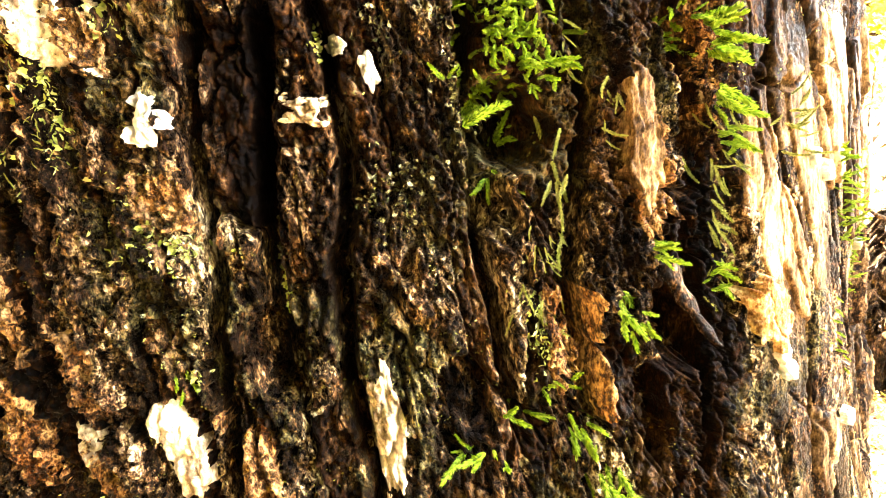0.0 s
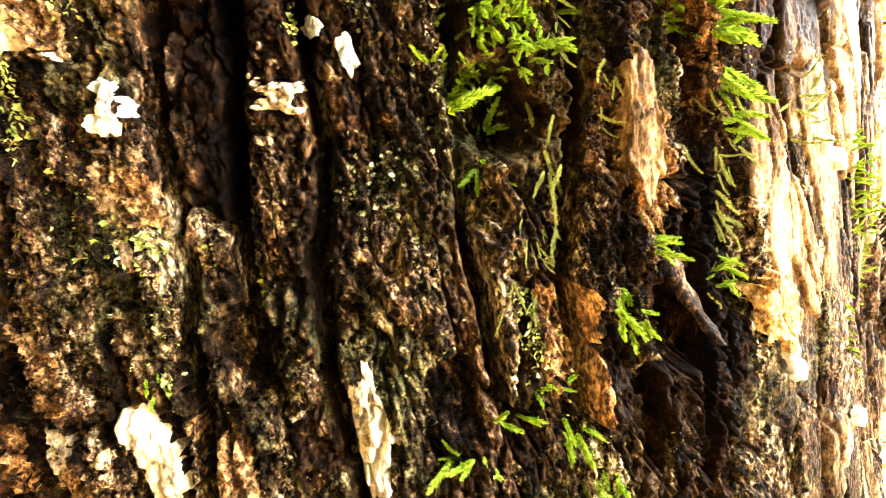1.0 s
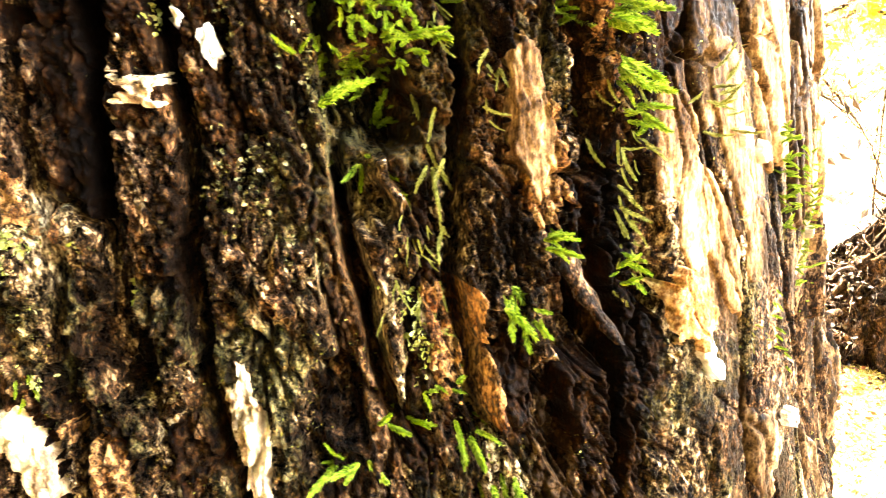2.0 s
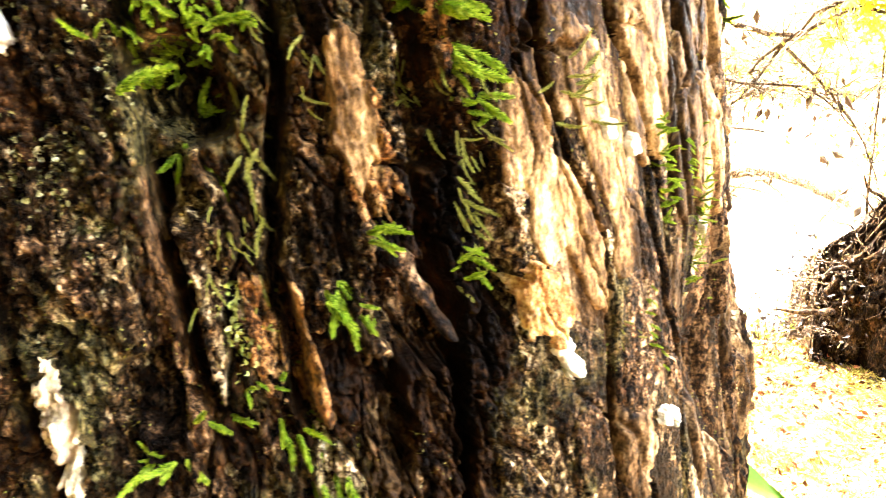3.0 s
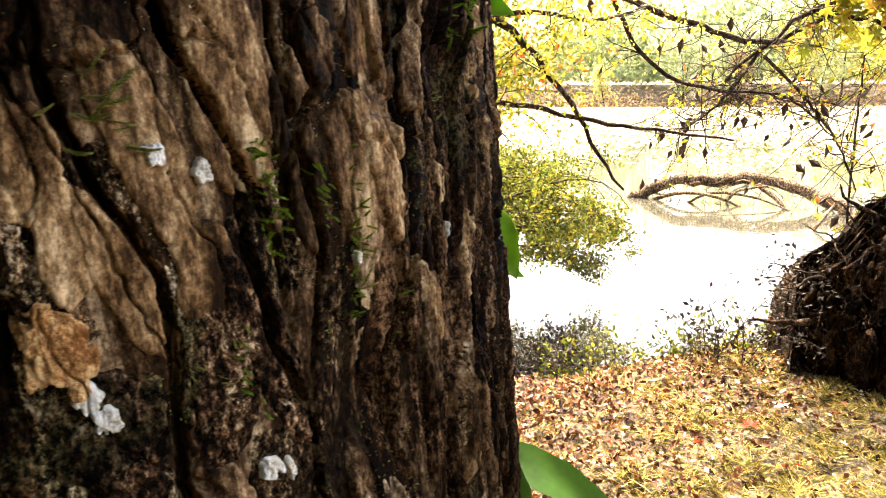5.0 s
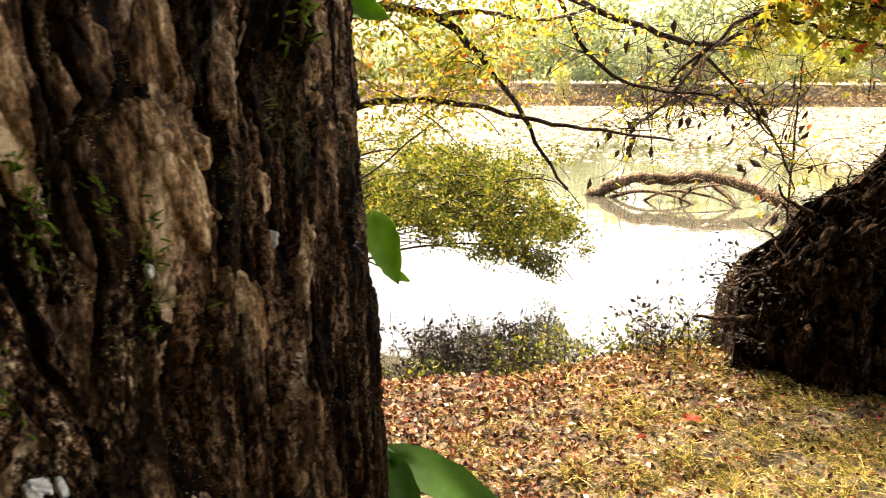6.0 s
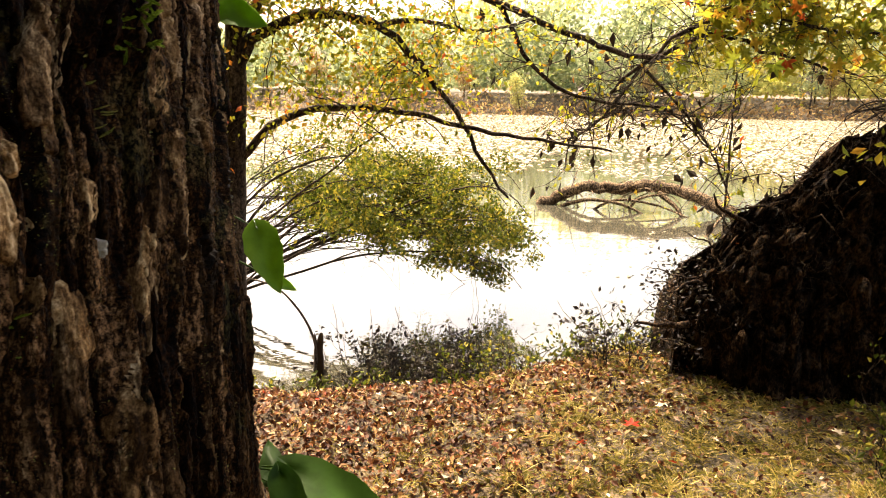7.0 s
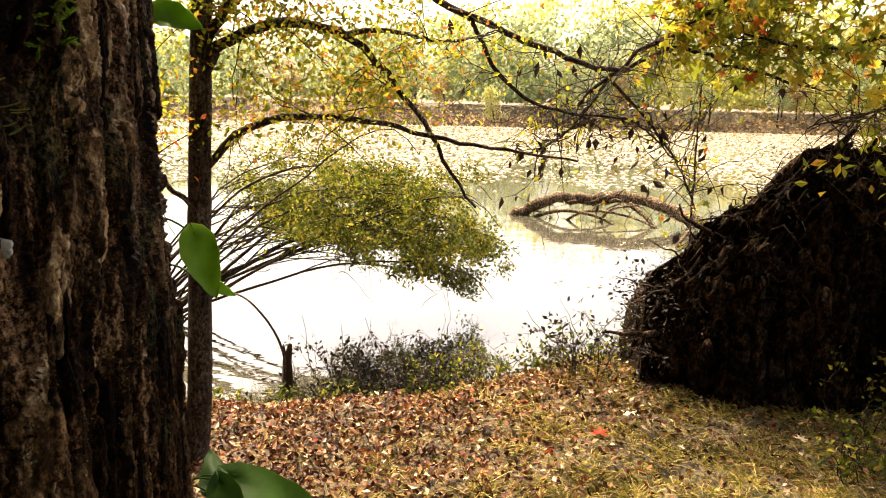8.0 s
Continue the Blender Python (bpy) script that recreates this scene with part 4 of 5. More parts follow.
L4 = limb(slim, [(-0.12, 2.79, 2.5), (0.3, 3.1, 2.3), (0.75, 3.55, 1.98), (1.16, 3.6, 1.82), (1.46, 3.6, 1.72), (1.72, 3.6, 1.655), (2.06, 3.6, 1.79), (2.38, 3.6, 1.71), (2.88, 3.6, 1.6)], 0.026, 0.006, n=44)
L5 = limb(slim, [(0.93, 3.58, 1.91), (0.99, 3.6, 1.83), (1.11, 3.6, 1.63), (1.28, 3.6, 1.5), (1.48, 3.6, 1.44), (1.85, 3.6, 1.4), (2.1, 3.55, 1.2)], 0.013, 0.004)
L6 = limb(slim, [(0.34, 2.75, 1.72), (0.5, 2.8, 1.745), (0.75, 2.9, 1.72), (1.0, 3.0, 1.78)], 0.011, 0.003)
L7 = limb(slim, [(1.72, 3.6, 1.655), (1.62, 3.6, 1.5), (1.45, 3.62, 1.3), (1.3, 3.6, 1.22)], 0.009, 0.003)
L8 = limb(slim, [(1.72, 3.6, 1.6), (1.9, 3.55, 1.42), (2.1, 3.5, 1.15), (2.2, 3.5, 0.95)], 0.009, 0.003)
L9 = limb(slim, [(-0.2, 2.75, 1.05), (-0.35, 2.7, 1.2), (-0.5, 2.7, 1.5)], 0.012, 0.004)
L10 = limb(slim, [(-0.1, 2.8, 2.7), (-0.5, 2.6, 3.2), (-1.0, 2.5, 3.5)], 0.02, 0.006)
soup, pts = twigs([L1[:18], L2[:12], L3, L3, L6, L9, stem[44:]], 110, 0.36, 0.003)
tagged(soup.put("twig", TWIG, slim), kind="stuff")
pts = pts[pts[:, 2] > 1.36]
solid("foliage", *(lambda v, f: (v - origin, f))(*leaf_quads(pick(pts, 11500, 0.07), 0.025)), YELLOW_LEAVES, slim, "yellow-green leaves with some orange", False)
soup, pts = twigs([L4, L5, L7, L8], 160, 0.4, 0.0032, 0.02)
tagged(soup.put("twig", TWIG, slim), kind="stuff")
solid("foliage", *(lambda v, f: (v - origin, f))(*leaf_quads(pick(pts, 520, 0.02), 0.036, down=0.8)), YELLOW_LEAVES, slim, "sparse turning leaves", False)
for q in pick(pts, 90, 0.015):
    v, f = leaf_quads(q[None], 0.07, down=2.0, width=0.45)
    solid("dead_leaf", v - origin, f, DEAD_LEAVES, slim, "withered dark hanging leaf", False)
soup, pts = twigs([stem[40:], L10], 40, 0.6, 0.005)
tagged(soup.put("twig", TWIG, slim), kind="stuff")
solid("foliage", *(lambda v, f: (v - origin, f))(*leaf_quads(pick(pts, 900, 0.06), 0.06)), YELLOW_LEAVES, slim, "yellow-green leaves", False)

# ---- maple whose boughs reach in over the root plate ----
origin = np.array([4.9, 4.0, 0.0])
maple = empty("maple_tree", origin, "maple with yellow-green autumn leaves beside the root plate", "tree")
mstem = smooth_line([(4.95, 4.0, -0.3), (4.9, 4.0, 0.3), (4.8, 3.95, 2.0), (4.85, 4.0, 4.5)], 40)
Soup().tube(mstem - origin, 0.13, 0.06, 14, 0.06).put("trunk", TWIG, maple, "grey-brown trunk")
M1 = limb(maple, [(4.82, 3.95, 2.3), (3.6, 3.75, 2.45), (2.8, 3.62, 2.3), (2.31, 3.6, 2.04), (1.95, 3.6, 1.82), (1.72, 3.6, 1.67), (1.55, 3.6, 1.48)], 0.035, 0.008, n=36)
M2 = limb(maple, [(4.82, 3.95, 2.0), (3.9, 3.6, 2.1), (3.2, 3.45, 1.9), (2.7, 3.4, 1.8), (2.3, 3.4, 1.85)], 0.025, 0.005)
M3 = limb(maple, [(4.82, 3.95, 1.7), (4.0, 3.5, 1.8), (3.3, 3.3, 1.62), (2.85, 3.25, 1.45), (2.6, 3.2, 1.42)], 0.02, 0.004)
M4 = limb(maple, [(4.84, 4.0, 3.0), (3.8, 3.7, 3.1), (2.8, 3.5, 2.7), (2.2, 3.4, 2.3)], 0.03, 0.006)
soup, pts = twigs([M1, M1[12:], M2, M3, M4], 420, 0.42, 0.003, 0.08, 0.4)
tagged(soup.put("twig", TWIG, maple), kind="stuff")
pts = pts[(pts[:, 0] > 1.95) & (pts[:, 0] < 3.9) & ((pts[:, 2] > 1.62) | (pts[:, 0] > 3.05))]
solid("foliage", *(lambda v, f: (v - origin, f))(*maple_quads(pick(pts, 2800, 0.07), 0.08)), YELLOW_LEAVES, maple, "lobed yellow-green leaves", False)
for q in pick(pts, 40, 0.02):
    v, f = maple_quads(q[None], 0.07, 2.0)
    solid("dead_leaf", v - origin, f, DEAD_LEAVES, maple, "withered dark hanging leaf", False)

# ---- bush that leans out over the water ----
origin = np.array([-1.25, 5.5, -0.4])
bush = empty("bush", origin, "feathery green bush arching out over the lake", "bush")
DOME_X = (-0.95, -0.77, -0.29, 0.2, 0.69, 1.1, 1.38, 1.6, 1.75)
DOME_TOP = (0.4, 0.8, 1.14, 1.24, 1.26, 1.18, 0.98, 0.5, 0.1)
DOME_LOW = (0.36, 0.46, 0.46, 0.36, 0.2, 0.02, -0.18, 0.1, 0.1)
lines = []
for i in range(24):
    ex = 1.56 - 2.0 * (i / 24) ** 1.15 + rng.normal(0, 0.06)
    low, high = np.interp(ex, DOME_X, DOME_LOW), np.interp(ex, DOME_X, DOME_TOP)
    e = np.array([ex, 5.6 + rng.normal(0, 0.42), low + (high - low) * rng.random()])
    b = origin + (rng.uniform(-0.3, 0.25), rng.uniform(-0.4, 0.4), rng.uniform(-0.05, 0.2))
    d = e - b
    lift_ = 0.16 + 0.16 * rng.random()
    main = limb(bush, [b, b + d * 0.3 + (0, 0, 0.8 * lift_), b + d * 0.62 + (0, 0, lift_ * 1.3), e, e + (0.1, 0, -0.12)], rng.uniform(0.008, 0.02), 0.003, "stem", 24, 6)
    lines.append(main)
    for k in (9, 13):
        fork = main[k] + (main[-1] - main[k]) * rng.uniform(0.55, 0.9) + rng.normal(size=3) * (0.1, 0.2, 0.16)
        lines.append(limb(bush, [main[k], (main[k] + fork) / 2 + (0, 0, 0.06), fork, fork + (0.12, 0, -0.1)], 0.006, 0.002, "stem", 16, 5))
soup, pts = twigs(lines, 620, 0.32, 0.0024, 0.06, 0.45, 0.6)
tagged(soup.put("twig", TWIG, bush), kind="stuff")
q = pick(pts, 100000, 0.035)
high = np.interp(q[:, 0], DOME_X, DOME_TOP) + 0.1 * fbm(q[:, 0] * 7, q[:, 1] * 5, 77)
low = np.interp(q[:, 0], DOME_X, DOME_LOW) - 0.02 + 0.16 * fbm(q[:, 0] * 6, q[:, 1] * 6, 76)
thick = np.clip((q[:, 0] + 0.75) / 0.9, 0.12, 1) * np.clip(0.9 + 1.9 * fbm(q[:, 2] * 8 + q[:, 0] * 2.0 + q[:, 1], q[:, 0] * 2.4 - q[:, 2], 78, 4), 0.05, 1)
q = q[(q[:, 2] < high) & (q[:, 2] > low) & (rng.random(len(q)) < thick)][:42000]
solid("foliage", *(lambda v, f: (v - origin, f))(*leaf_quads(q, 0.034)), BUSH_LEAVES, bush, "dense small green leaves", False)

# ---- root plate of a fallen tree ----
rng = np.random.default_rng(21)
origin = np.array([3.0, 3.2, 0.0])
plate = empty("root_plate", origin, "upturned dark earthy root plate of a fallen tree", "root plate")
NU, NA = 190, 120
U, A = np.meshgrid(np.linspace(0, 1, NU), np.linspace(0, 1, NA), indexing="ij")
H = np.interp(U, (0, 0.012, 0.04, 0.1, 0.125, 0.17, 0.23, 0.28, 0.33, 0.38, 0.48, 0.7, 0.9, 1), (0.15, 0.58, 0.7, 0.8, 0.9, 1.0, 1.08, 1.2, 1.36, 1.38, 1.42, 1.3, 0.8, 0.2))
ang = A * np.pi
dep = 0.34 * np.cos(ang) * np.minimum(1, 0.35 + 3 * U * (1.25 - U))
zz = H * np.sin(ang) ** 0.45 - 0.1
bx, by = 1.86 + 2.5 * U, 3.5 - 0.75 * U
clod, clod_tone = cells(U * 34 + 0.4 * fbm(U * 20, A * 20, 74), A * 24 + 0.4 * fbm(U * 20, A * 20, 75), 73)
lump = 0.1 * fbm(U * 14, A * 9, 71, 5) + 0.06 * fbm(U * 46, A * 30, 72, 4) + 0.05 * (clod_tone - 0.5) + 0.05 * np.minimum(clod / 0.4, 1) - 0.04
px, py, pz = bx + 0.1 - 0.28 * (dep + lump * 1.2 * np.sign(np.cos(ang))), by - 0.96 * (dep + lump * 1.2) + 0.22 * zz, zz + lump * (zz > 0.05)
solid("soil", np.stack([px, py, pz], -1).reshape(-1, 3) - origin, sheet(NU, NA), SOIL, plate, "dark clumped soil")
front = np.stack([px, py, pz], -1)
for i in range(110):
    u, a_ = rng.integers(1, 150), rng.integers(8, 66)
    p = front[u, a_]
    d = np.array([-0.4 + rng.normal(0, 0.6), -0.6, rng.normal(-0.1, 0.6)]) if a_ < 46 and u > 12 else np.array([rng.normal(0, 0.5) - 0.6, rng.normal(0, 0.3), rng.normal(0.35, 0.5)])
    Soup().tube(wander(p, d, rng.uniform(0.1, 0.42), 10, 0.06, 0.42) - origin, rng.uniform(0.003, 0.009), 0.001, 5, 0.12).put("root", ROOT, plate)
for p, d, l, r in (((1.95, 3.3, 0.33), (-1, -0.2, -0.12), 0.3, 0.02), ((2.0, 3.3, 0.55), (-0.9, -0.3, 0.2), 0.3, 0.01), ((2.2, 3.3, 0.85), (-0.6, -0.1, 0.3), 0.3, 0.014), ((2.74, 3.2, 1.25), (0.05, 0, 1), 0.2, 0.026), ((2.3, 3.15, 1.0), (-0.9, -0.2, 0.1), 0.25, 0.01)):
    Soup().tube(wander(p, d, l, 9, 0.0, 0.2) - origin, r, r * 0.3, 7, 0.12).put("root", ROOT, plate)
soup = Soup()
for i in range(1300):
    u = rng.integers(0, 170)
    p = front[u, rng.integers(4, 74)]
    soup.tube(wander(p - (0.01, 0.02, 0), (rng.normal(0, 0.7) - 0.3, -0.35, rng.normal(-0.1, 0.7)), rng.uniform(0.05, 0.24), 7, 0.1, 0.6) - origin, 0.002, 0.0007, 3)
tagged(soup.put("root_tangle", ROOT, plate, "tangle of fine roots"), kind="stuff")
soup = Soup()
for i in range(150):
    p = front[rng.integers(10, 130), rng.integers(12, 50)]
    soup.tube(wander(p - (0.0, 0.05, 0), (rng.normal(0, 0.8), -0.3, rng.normal(0, 0.8)), rng.uniform(0.08, 0.3), 9, 0.0, 0.6) - origin, 0.0017, 0.0007, 3)
tagged(soup.put("pale_rootlet", TWIG, plate, "pale curling rootlets"), kind="stuff")
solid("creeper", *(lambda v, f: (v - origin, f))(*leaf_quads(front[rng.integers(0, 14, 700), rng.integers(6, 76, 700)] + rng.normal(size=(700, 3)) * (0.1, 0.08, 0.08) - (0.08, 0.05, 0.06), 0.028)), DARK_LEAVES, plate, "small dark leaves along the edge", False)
fp = smooth_line([(3.2, 3.4, 0.75), (3.9, 4.4, 0.55), (5.0, 6.2, 0.15), (6.2, 8.2, -0.5)], 20)
Soup().tube(fp - origin, 0.2, 0.13, 14, 0.04).put("fallen_trunk", LOG, plate, "fallen trunk running into the lake")
lv = np.array([[2.55, 3.02, 1.2], [2.75, 2.95, 1.25], [2.85, 2.9, 1.15], [2.95, 2.85, 1.1], [2.8, 2.9, 1.0], [2.9, 2.85, 0.95], [3.0, 2.8, 1.2]])
sap = empty("seedling", (2.95, 2.85, 0.0), "thin seedling with yellow and red leaves", "plant")
so = Soup()
for q in lv:
    so.tube(smooth_line([(3.05, 2.72, 0.1), (3.0, 2.75, 0.7), q], 12) - np.array([2.95, 2.85, 0]), 0.004, 0.0015, 5)
so.put("stem", TWIG, sap)
solid("foliage", *(lambda v, f: (v - np.array([2.95, 2.85, 0]), f))(*leaf_quads(pick(lv, 90, 0.06), 0.06, width=0.5, down=0.3)), YELLOW_LEAVES, sap, "yellow and red leaves", False)

# Thin upright sapling beside the root plate.
up = empty("sapling", (2.28, 3.75, 0.0), "thin bare upright sapling beside the root plate", "tree")
origin = np.array([2.28, 3.75, 0.0])
S1 = limb(up, [(2.3, 3.75, -0.2), (2.31, 3.72, 0.5), (2.27, 3.7, 1.1), (2.25, 3.68, 1.6)], 0.011, 0.004, "stem")
soup, pts = twigs([S1[8:]], 26, 0.3, 0.0025)
tagged(soup.put("twig", TWIG, up), kind="stuff")
solid("foliage", *(lambda v, f: (v - origin, f))(*maple_quads(pick(pts, 40, 0.03), 0.055)), YELLOW_LEAVES, up, "few yellow-green leaves", False)

# ---- bent log in the lake ----
origin = np.array([4.2, 10.5, WATER_Z])
log = empty("bent_log", origin, "bent sunlit log arching out of the lake", "log")
g1 = limb(log, [(2.75, 11.1, -0.55), (2.95, 11.0, -0.36), (3.35, 10.8, -0.1), (4.1, 10.6, 0.0), (4.9, 10.3, -0.02), (5.3, 9.9, -0.14), (5.65, 9.3, -0.45)], 0.09, 0.1, "arch", 34, 12)
for o in log.children:
    o.data.materials[0] = LOG
for pts_, r in (([(3.0, 10.9, -0.45), (3.6, 10.5, -0.2), (4.2, 10.2, -0.3), (4.5, 10.0, -0.5)], 0.035), ([(4.2, 10.6, -0.5), (4.3, 10.3, -0.15), (4.7, 10.2, -0.05)], 0.03), ([(4.6, 10.3, -0.05), (4.8, 10.0, -0.25), (4.9, 9.8, -0.5)], 0.045), ([(3.5, 10.6, -0.5), (3.9, 10.4, -0.2), (4.5, 10.2, -0.22), (5.0, 9.7, -0.4)], 0.025), ([(4.4, 8.4, -0.5), (4.7, 8.6, -0.25), (5.0, 8.9, -0.1)], 0.03)):
    Soup().tube(smooth_line(pts_, 16) - origin, r, r * 0.5, 7, 0.1).put("limb", LOG, log)
soup = Soup()
for i in range(60):
    soup.tube(wander(g1[rng.integers(4, 30)] - (0, 0.05, 0.05), rng.normal(size=3) * (1, 1, 0.6), rng.uniform(0.2, 0.7), 6, 0.1) - origin, 0.011, 0.004, 4)
tagged(soup.put("twig", LOG, log), kind="stuff")

# ---- stump, stick, shrubs and dark reflection shapes at the water's edge ----
stump = empty("stump", (-0.02, 3.95, -0.3), "small dark broken stump at the water edge", "stump")
Soup().tube(np.array([(0, 0, -0.1), (0.0, 0, 0.1), (0.008, 0, 0.2), (0.004, 0, 0.25), (0.02, 0, 0.3), (0.026, 0, 0.35)]), 0.036, 0.014, 9, 0.3).put("stub", DEAD_LEAVES, stump)
Soup().tube(np.array([(0.01, 0, 0.2), (-0.012, 0, 0.32), (-0.016, 0, 0.345)]), 0.012, 0.004, 6).put("splinter", DEAD_LEAVES, stump)
stick = tagged(Soup().tube(smooth_line([(-0.035, 3.9, -0.25), (-0.03, 3.9, 0.02), (-0.09, 3.9, 0.17), (-0.19, 3.92, 0.3), (-0.5, 4.2, 0.34)], 18), 0.009, 0.004, 6, 0.1).put("stick", TWIG), "thin crooked dead stick leaning from the stump", "stick")


def shrub(x, y, wide, tall, leaves, material, label, stems=14):
    global origin
    origin = np.array([x, y, float(land(np.array(x), np.array(y)))])
    top = empty("shrub", origin, label, "shrub", "low shrubs at the water edge")
    lines, so = [], Soup()
    for _ in range(stems):
        q = wander(origin + (rng.normal(0, wide * 0.2), rng.normal(0, 0.08), -0.03), (rng.normal(0, 0.7) * wide / tall, rng.normal(0, 0.3), 1), tall * rng.uniform(0.6, 1.15), 8, 0.03, 0.22)
        so.tube(q - origin, 0.004, 0.0015, 4)
        lines.append(q)
    s2, pts = twigs(lines, stems * 3, tall * 0.4, 0.0018, 0.02, 0.3)
    tagged(so.put("stem", TWIG, top), kind="stuff")
    tagged(s2.put("twig", TWIG, top), kind="stuff")
    v, f = leaf_quads(pick(pts, leaves, 0.02), 0.034)
    solid("foliage", v - origin, f, material, top, "", False)


rng = np.random.default_rng(5)
# Two near-black shrub shapes, added for dark leaf reflections on the shallows.
shrub(0.3, 4.1, 0.38, 0.72, 1900, DARK_LEAVES, "dark leggy shrub shape for reflections in the shallow water", 22)
shrub(0.8, 4.08, 0.42, 0.72, 2300, DARK_LEAVES, "dark leggy shrub shape for reflections in the shallow water", 22)
for i in range(20):
    x = -0.4 + 0.135 * i
    shrub(x, 3.7 + 0.1 * math.sin(i * 2.1) + 0.12 * max(x - 0.8, 0), 0.2, (0.1 if x < 0.7 else 0.2) + 0.14 * rng.random(), 130, BUSH_LEAVES, "low green and brown bank weeds", 7)
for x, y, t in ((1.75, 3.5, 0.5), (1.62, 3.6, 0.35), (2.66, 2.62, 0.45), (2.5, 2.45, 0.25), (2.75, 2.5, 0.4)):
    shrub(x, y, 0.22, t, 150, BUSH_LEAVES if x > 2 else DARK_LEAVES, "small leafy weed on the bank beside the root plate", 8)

# ---- litter, grass and floating leaves ----
n = 52000
far = rng.random(n) < 0.3
x = np.where(far, 1.2 + rng.normal(0, 2.4, n), rng.uniform(-1.0, 3.7, n))
y = np.where(far, 4.1 - np.abs(rng.normal(0, 2.6, n)), rng.uniform(1.8, 4.1, n))
grassy = fbm(x * 1.6, y * 1.6, 61) + 0.7 * (x - 0.5)
keep = rng.random(n) < np.clip(0.8 - grassy * 0.8, 0.14, 1)
x, y = x[keep], y[keep]
tagged(solid("leaf_litter", *leaf_quads(np.stack([x, y, land(x, y) + rng.uniform(0.006, 0.034, len(x))], -1), 0.031, 0.3, 0.62), LITTER, None, "", False), "brown, tan and red fallen leaves", "leaf litter", kind="stuff")
for i, (x, y) in enumerate(((1.55, 2.5), (1.21, 2.63), (1.72, 2.97), (1.5, 2.8), (0.9, 2.55), (1.85, 2.66), (0.55, 3.12), (0.05, 3.2), (2.4, 2.7), (1.0, 2.9))):
    v, f = maple_quads(np.zeros((1, 3)), 0.07, 0.0)
    v[:, 2] = np.abs(v[:, 2]) * 0.35
    fallen = solid("fallen_leaf", v, f, RED_LEAF if i % 3 < 2 and i < 7 else FLOAT, None, "", False)
    fallen.location = (x, y, float(land(np.array(x), np.array(y))) + 0.022)
    tagged(fallen, "fallen red maple leaf lying on the grass" if i % 3 < 2 and i < 7 else "pale dry fallen leaf lying on the bank", "leaf", "fallen maple leaves")
n = 150000
far = rng.random(n) < 0.2
x = np.where(far, 1.8 + rng.normal(0, 2.2, n), rng.uniform(-0.5, 3.6, n))
y = np.where(far, 4.1 - np.abs(rng.normal(0, 2.4, n)), rng.uniform(1.95, 4.1, n))
grassy = fbm(x * 1.6, y * 1.6, 61) + 0.7 * (x - 0.5) + 0.3 * fbm(x * 7, y * 7, 62)
keep = rng.random(n) < np.clip(0.5 + grassy * 1.1, 0.06, 1) * (0.45 + 0.55 * (fbm(x * 11, y * 11, 63) > -0.1))
x, y = x[keep], y[keep]
base = np.stack([x, y, land(x, y) - 0.005], -1)
lean = rng.normal(size=base.shape) * (0.9, 0.9, 0.0) + (0, 0, 0.75)
hgt = rng.uniform(0.018, 0.05, (len(x), 1)) * (0.5 + 1.3 * vnoise(x * 8, y * 8, 64) ** 2)[:, None]
side = unit(np.cross(lean, rng.normal(size=base.shape))) * 0.0024
mid, tip = base + lean * hgt * 0.55, base + lean * hgt * (1, 1, 0.8)
gv = np.stack([base - side, base + side, mid + side * 0.8, mid - side * 0.8, tip + side * 0.15, tip - side * 0.15], 1)
gf = np.array([[0, 1, 2, 3], [3, 2, 4, 5]])[None] + 6 * np.arange(len(x))[:, None, None]
tagged(solid("grass", gv.reshape(-1, 3), gf.reshape(-1, 4), GRASS, None, "", False), "short dry green and straw grass", "grass", kind="stuff")
# Floating leaves, made paler and denser to give the far water its glare.
n = 46000
y = 6.5 + 40 * rng.random(n) ** 0.85
x = rng.uniform(-0.55, 1.0, n) * y + rng.normal(size=n) * 2
keep = fbm(x * 0.35, y * 0.16, 66, 4) + 0.06 * (y - 10.5) > rng.uniform(-0.15, 0.25, n)
x, y = x[keep], y[keep]
tagged(solid("floating_leaves", *leaf_quads(np.stack([x, y, np.full(len(x), WATER_Z + 0.006)], -1), 0.05 + 0.12 * np.clip((y - 8) / 12, 0, 1), 0.99, 0.8), FLOAT, None, "", False), "pale tan floating leaves, thickened in place of water glare", "floating leaves", kind="stuff")

# ---- woods on the far shore ----


def far_tree(kind, height, width, material, label):
    top = empty("far_tree", (0, 0, 0), label, "tree", "trees on the far shore")
    st = wander((0, 0, -0.3), (0, 0, 1), height, 10, 0, 0.06)
    so = Soup().tube(st, 0.16, 0.04, 8)
    so.put("trunk", TWIG, top)
    lumps = []
    for k in range(26):
        q = st[rng.integers(3, 10)]
        e = q + np.array([rng.normal(0, width * 0.4), rng.normal(0, width * 0.4), rng.uniform(-0.8, 1.2)])
        so2 = wander(q, e - q, float(np.linalg.norm(e - q)), 5, 0, 0.15)
        lumps.append(so2[2:])
    lumps = np.concatenate(lumps)
    v, f = leaf_quads(pick(lumps, 1700, width * 0.16), 0.3, width=0.8)
    solid("crown", v, f, material, top, "", False)
    return top


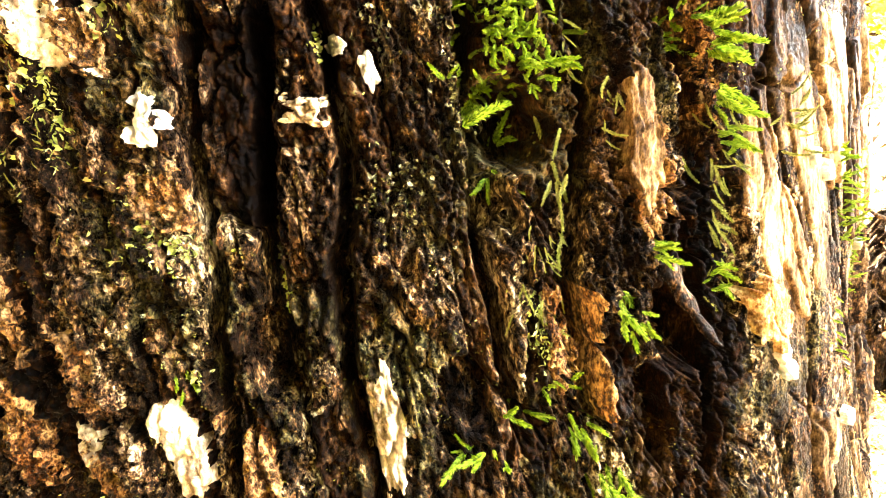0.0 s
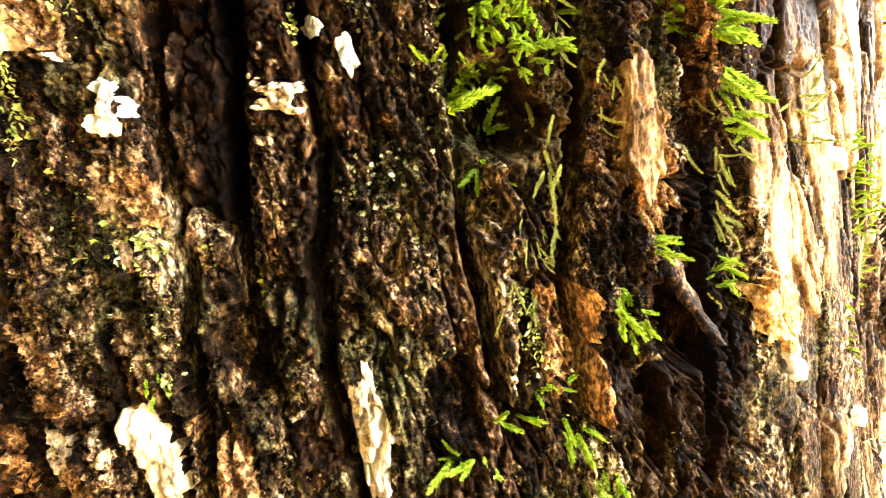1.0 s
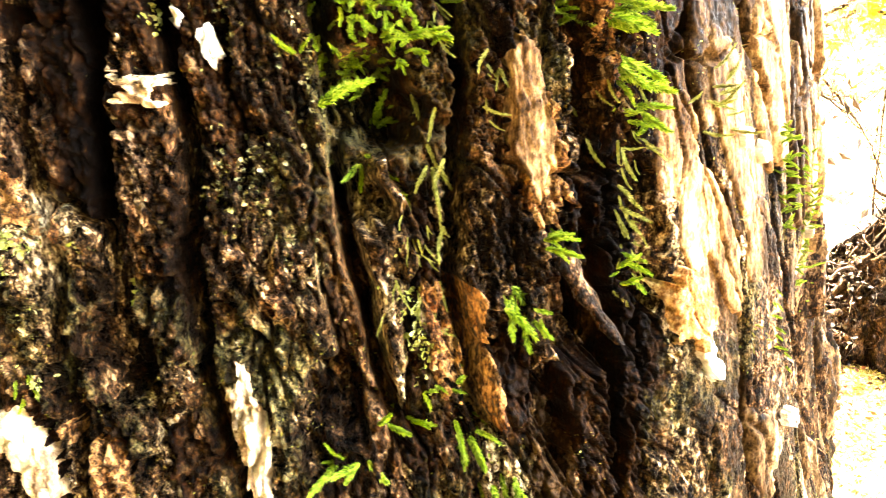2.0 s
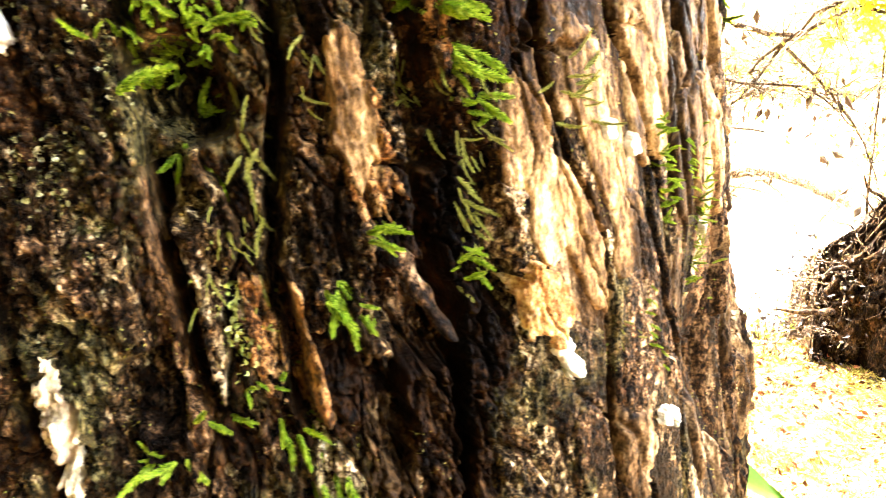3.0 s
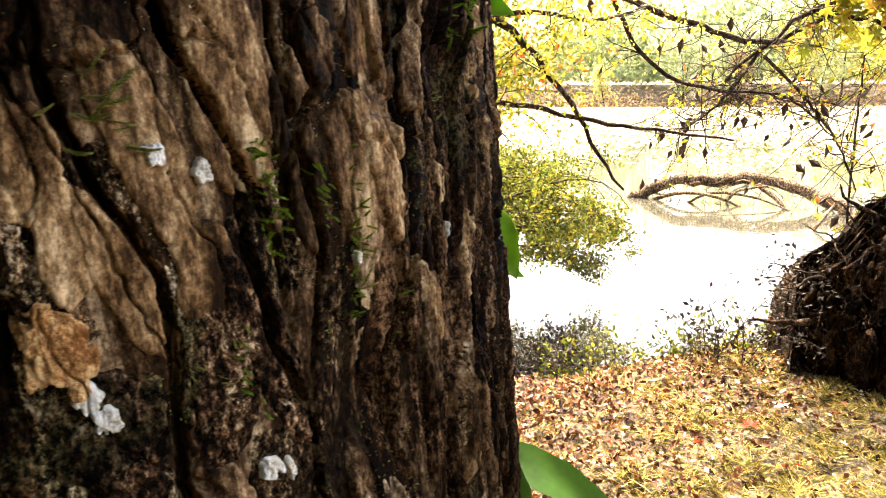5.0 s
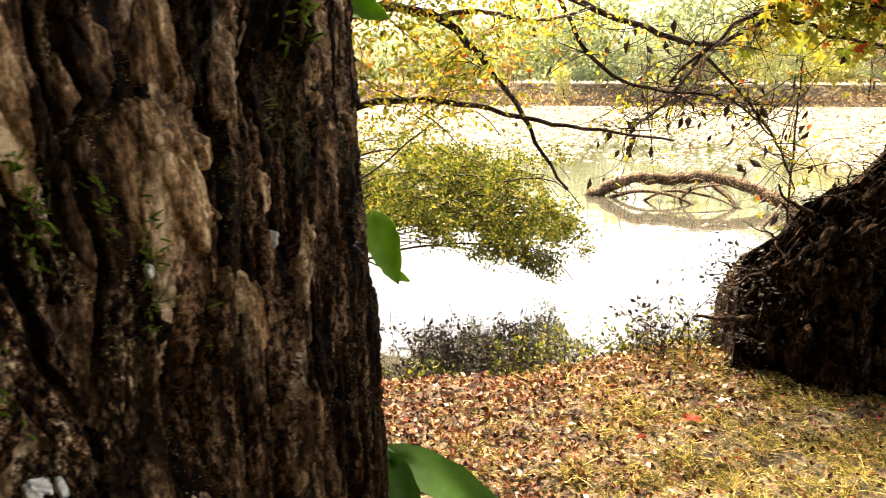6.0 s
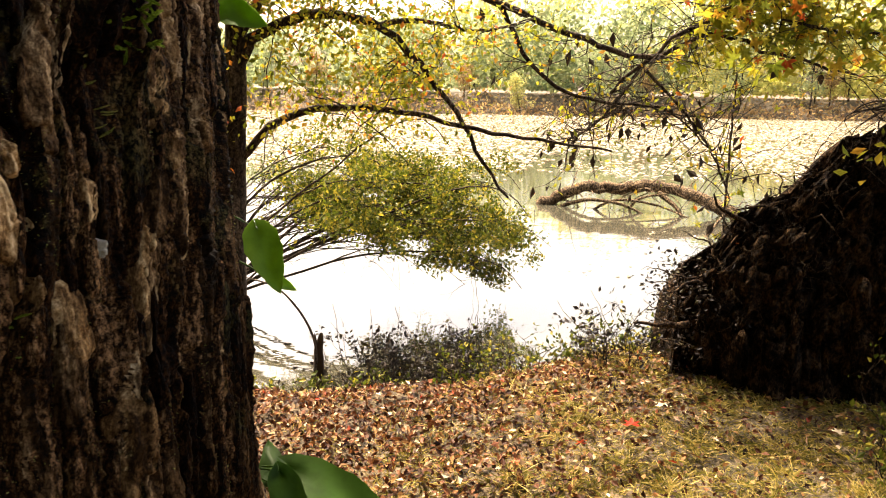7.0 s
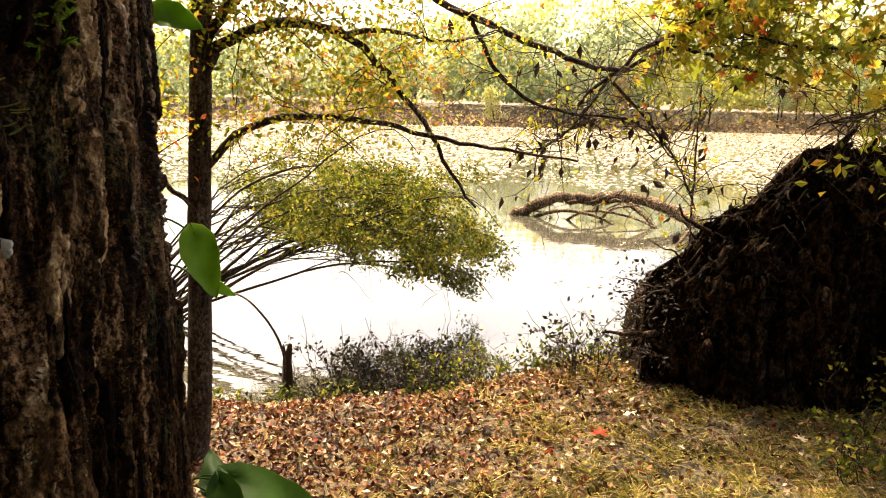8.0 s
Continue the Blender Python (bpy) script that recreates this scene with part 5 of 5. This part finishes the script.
FAR = [far_tree(0, 11, 3.4, HAZED_GREEN, "green tree on the far shore"), far_tree(1, 7.5, 3.2, HAZED_YELLOW, "yellow autumn tree on the far shore"), far_tree(2, 9, 2.6, HAZED_RUST, "rust-brown autumn tree on the far shore"), far_tree(3, 13, 3.6, HAZED_GREEN, "tall green tree on the far shore")]
for i in range(44):
    src = FAR[i if i < 4 else (i * 7 + i // 3) % 4]
    x = -34 + i * 2.05 + rng.uniform(-2.5, 2.5)
    y = 48.5 + rng.uniform(0, 4)
    m = pose(x, y, float(land(np.array(x), np.array(y))), 0, 0, rng.uniform(0, 360)) @ Matrix.Scale(rng.uniform(0.75, 1.1) * (0.6 + 0.4 * min(max((x - 12) / 25, 0), 1)), 4)
    if i < 4:
        src.matrix_basis = m
    else:
        c = copy_thing(src, m)
n = 150000
x, y = rng.uniform(-45, 70, n), rng.uniform(51, 64, n)
hz = rng.random(n) ** 1.3 * (5.5 + 3.5 * vnoise(x * 0.17, y * 0, 5)) * np.clip(0.68 + np.maximum(x - 2, 0) / 24, 0.6, 1.4)
keep = (fbm(x * 0.42, hz * 0.5 + y * 0.12, 81, 4) > 0.02 + 0.02 * (hz - 4)) | (rng.random(n) < 0.05)
x, y, hz = x[keep], y[keep], hz[keep]
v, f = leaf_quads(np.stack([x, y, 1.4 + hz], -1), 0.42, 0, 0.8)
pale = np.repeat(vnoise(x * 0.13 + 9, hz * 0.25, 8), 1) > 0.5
for name, mask, mat in (("far_woods", pale, HAZED_YELLOW), ("far_woods", ~pale, HAZED_GREEN)):
    tagged(solid(name, v.reshape(-1, 4, 3)[mask].reshape(-1, 3), np.arange(4 * mask.sum()).reshape(-1, 4), mat, None, "", False), "yellow woods behind the far shore, haze in leaf colour" if mat == HAZED_YELLOW else "green woods behind the far shore, haze in leaf colour", "woods", kind="stuff")
n = 12000
x, y = rng.uniform(-30, 60, n), rng.uniform(45.5, 50, n)
tagged(solid("far_brush", *leaf_quads(np.stack([x, y, land(x, y) + rng.random(n) ** 3 * 1.3], -1), 0.3, 0, 0.5), HAZED_RUST, None, "", False), "rusty brush along the far waterline", "brush", kind="stuff")

# ---- unseen ring of leaves behind the path, added to block light from the trunk ----
n = 26000
t = rng.uniform(0.8 * np.pi, 1.74 * np.pi, n)
rad = rng.uniform(4.5, 9, n)
hz = rng.random(n) * 15
tagged(solid("near_woods", *leaf_quads(np.stack([rad * np.cos(t), rad * np.sin(t), hz], -1), 0.5, 0, 0.75), SHADE_LEAVES, None, "", False), "unseen ring of leaves added to shade the trunk", "woods", kind="stuff")
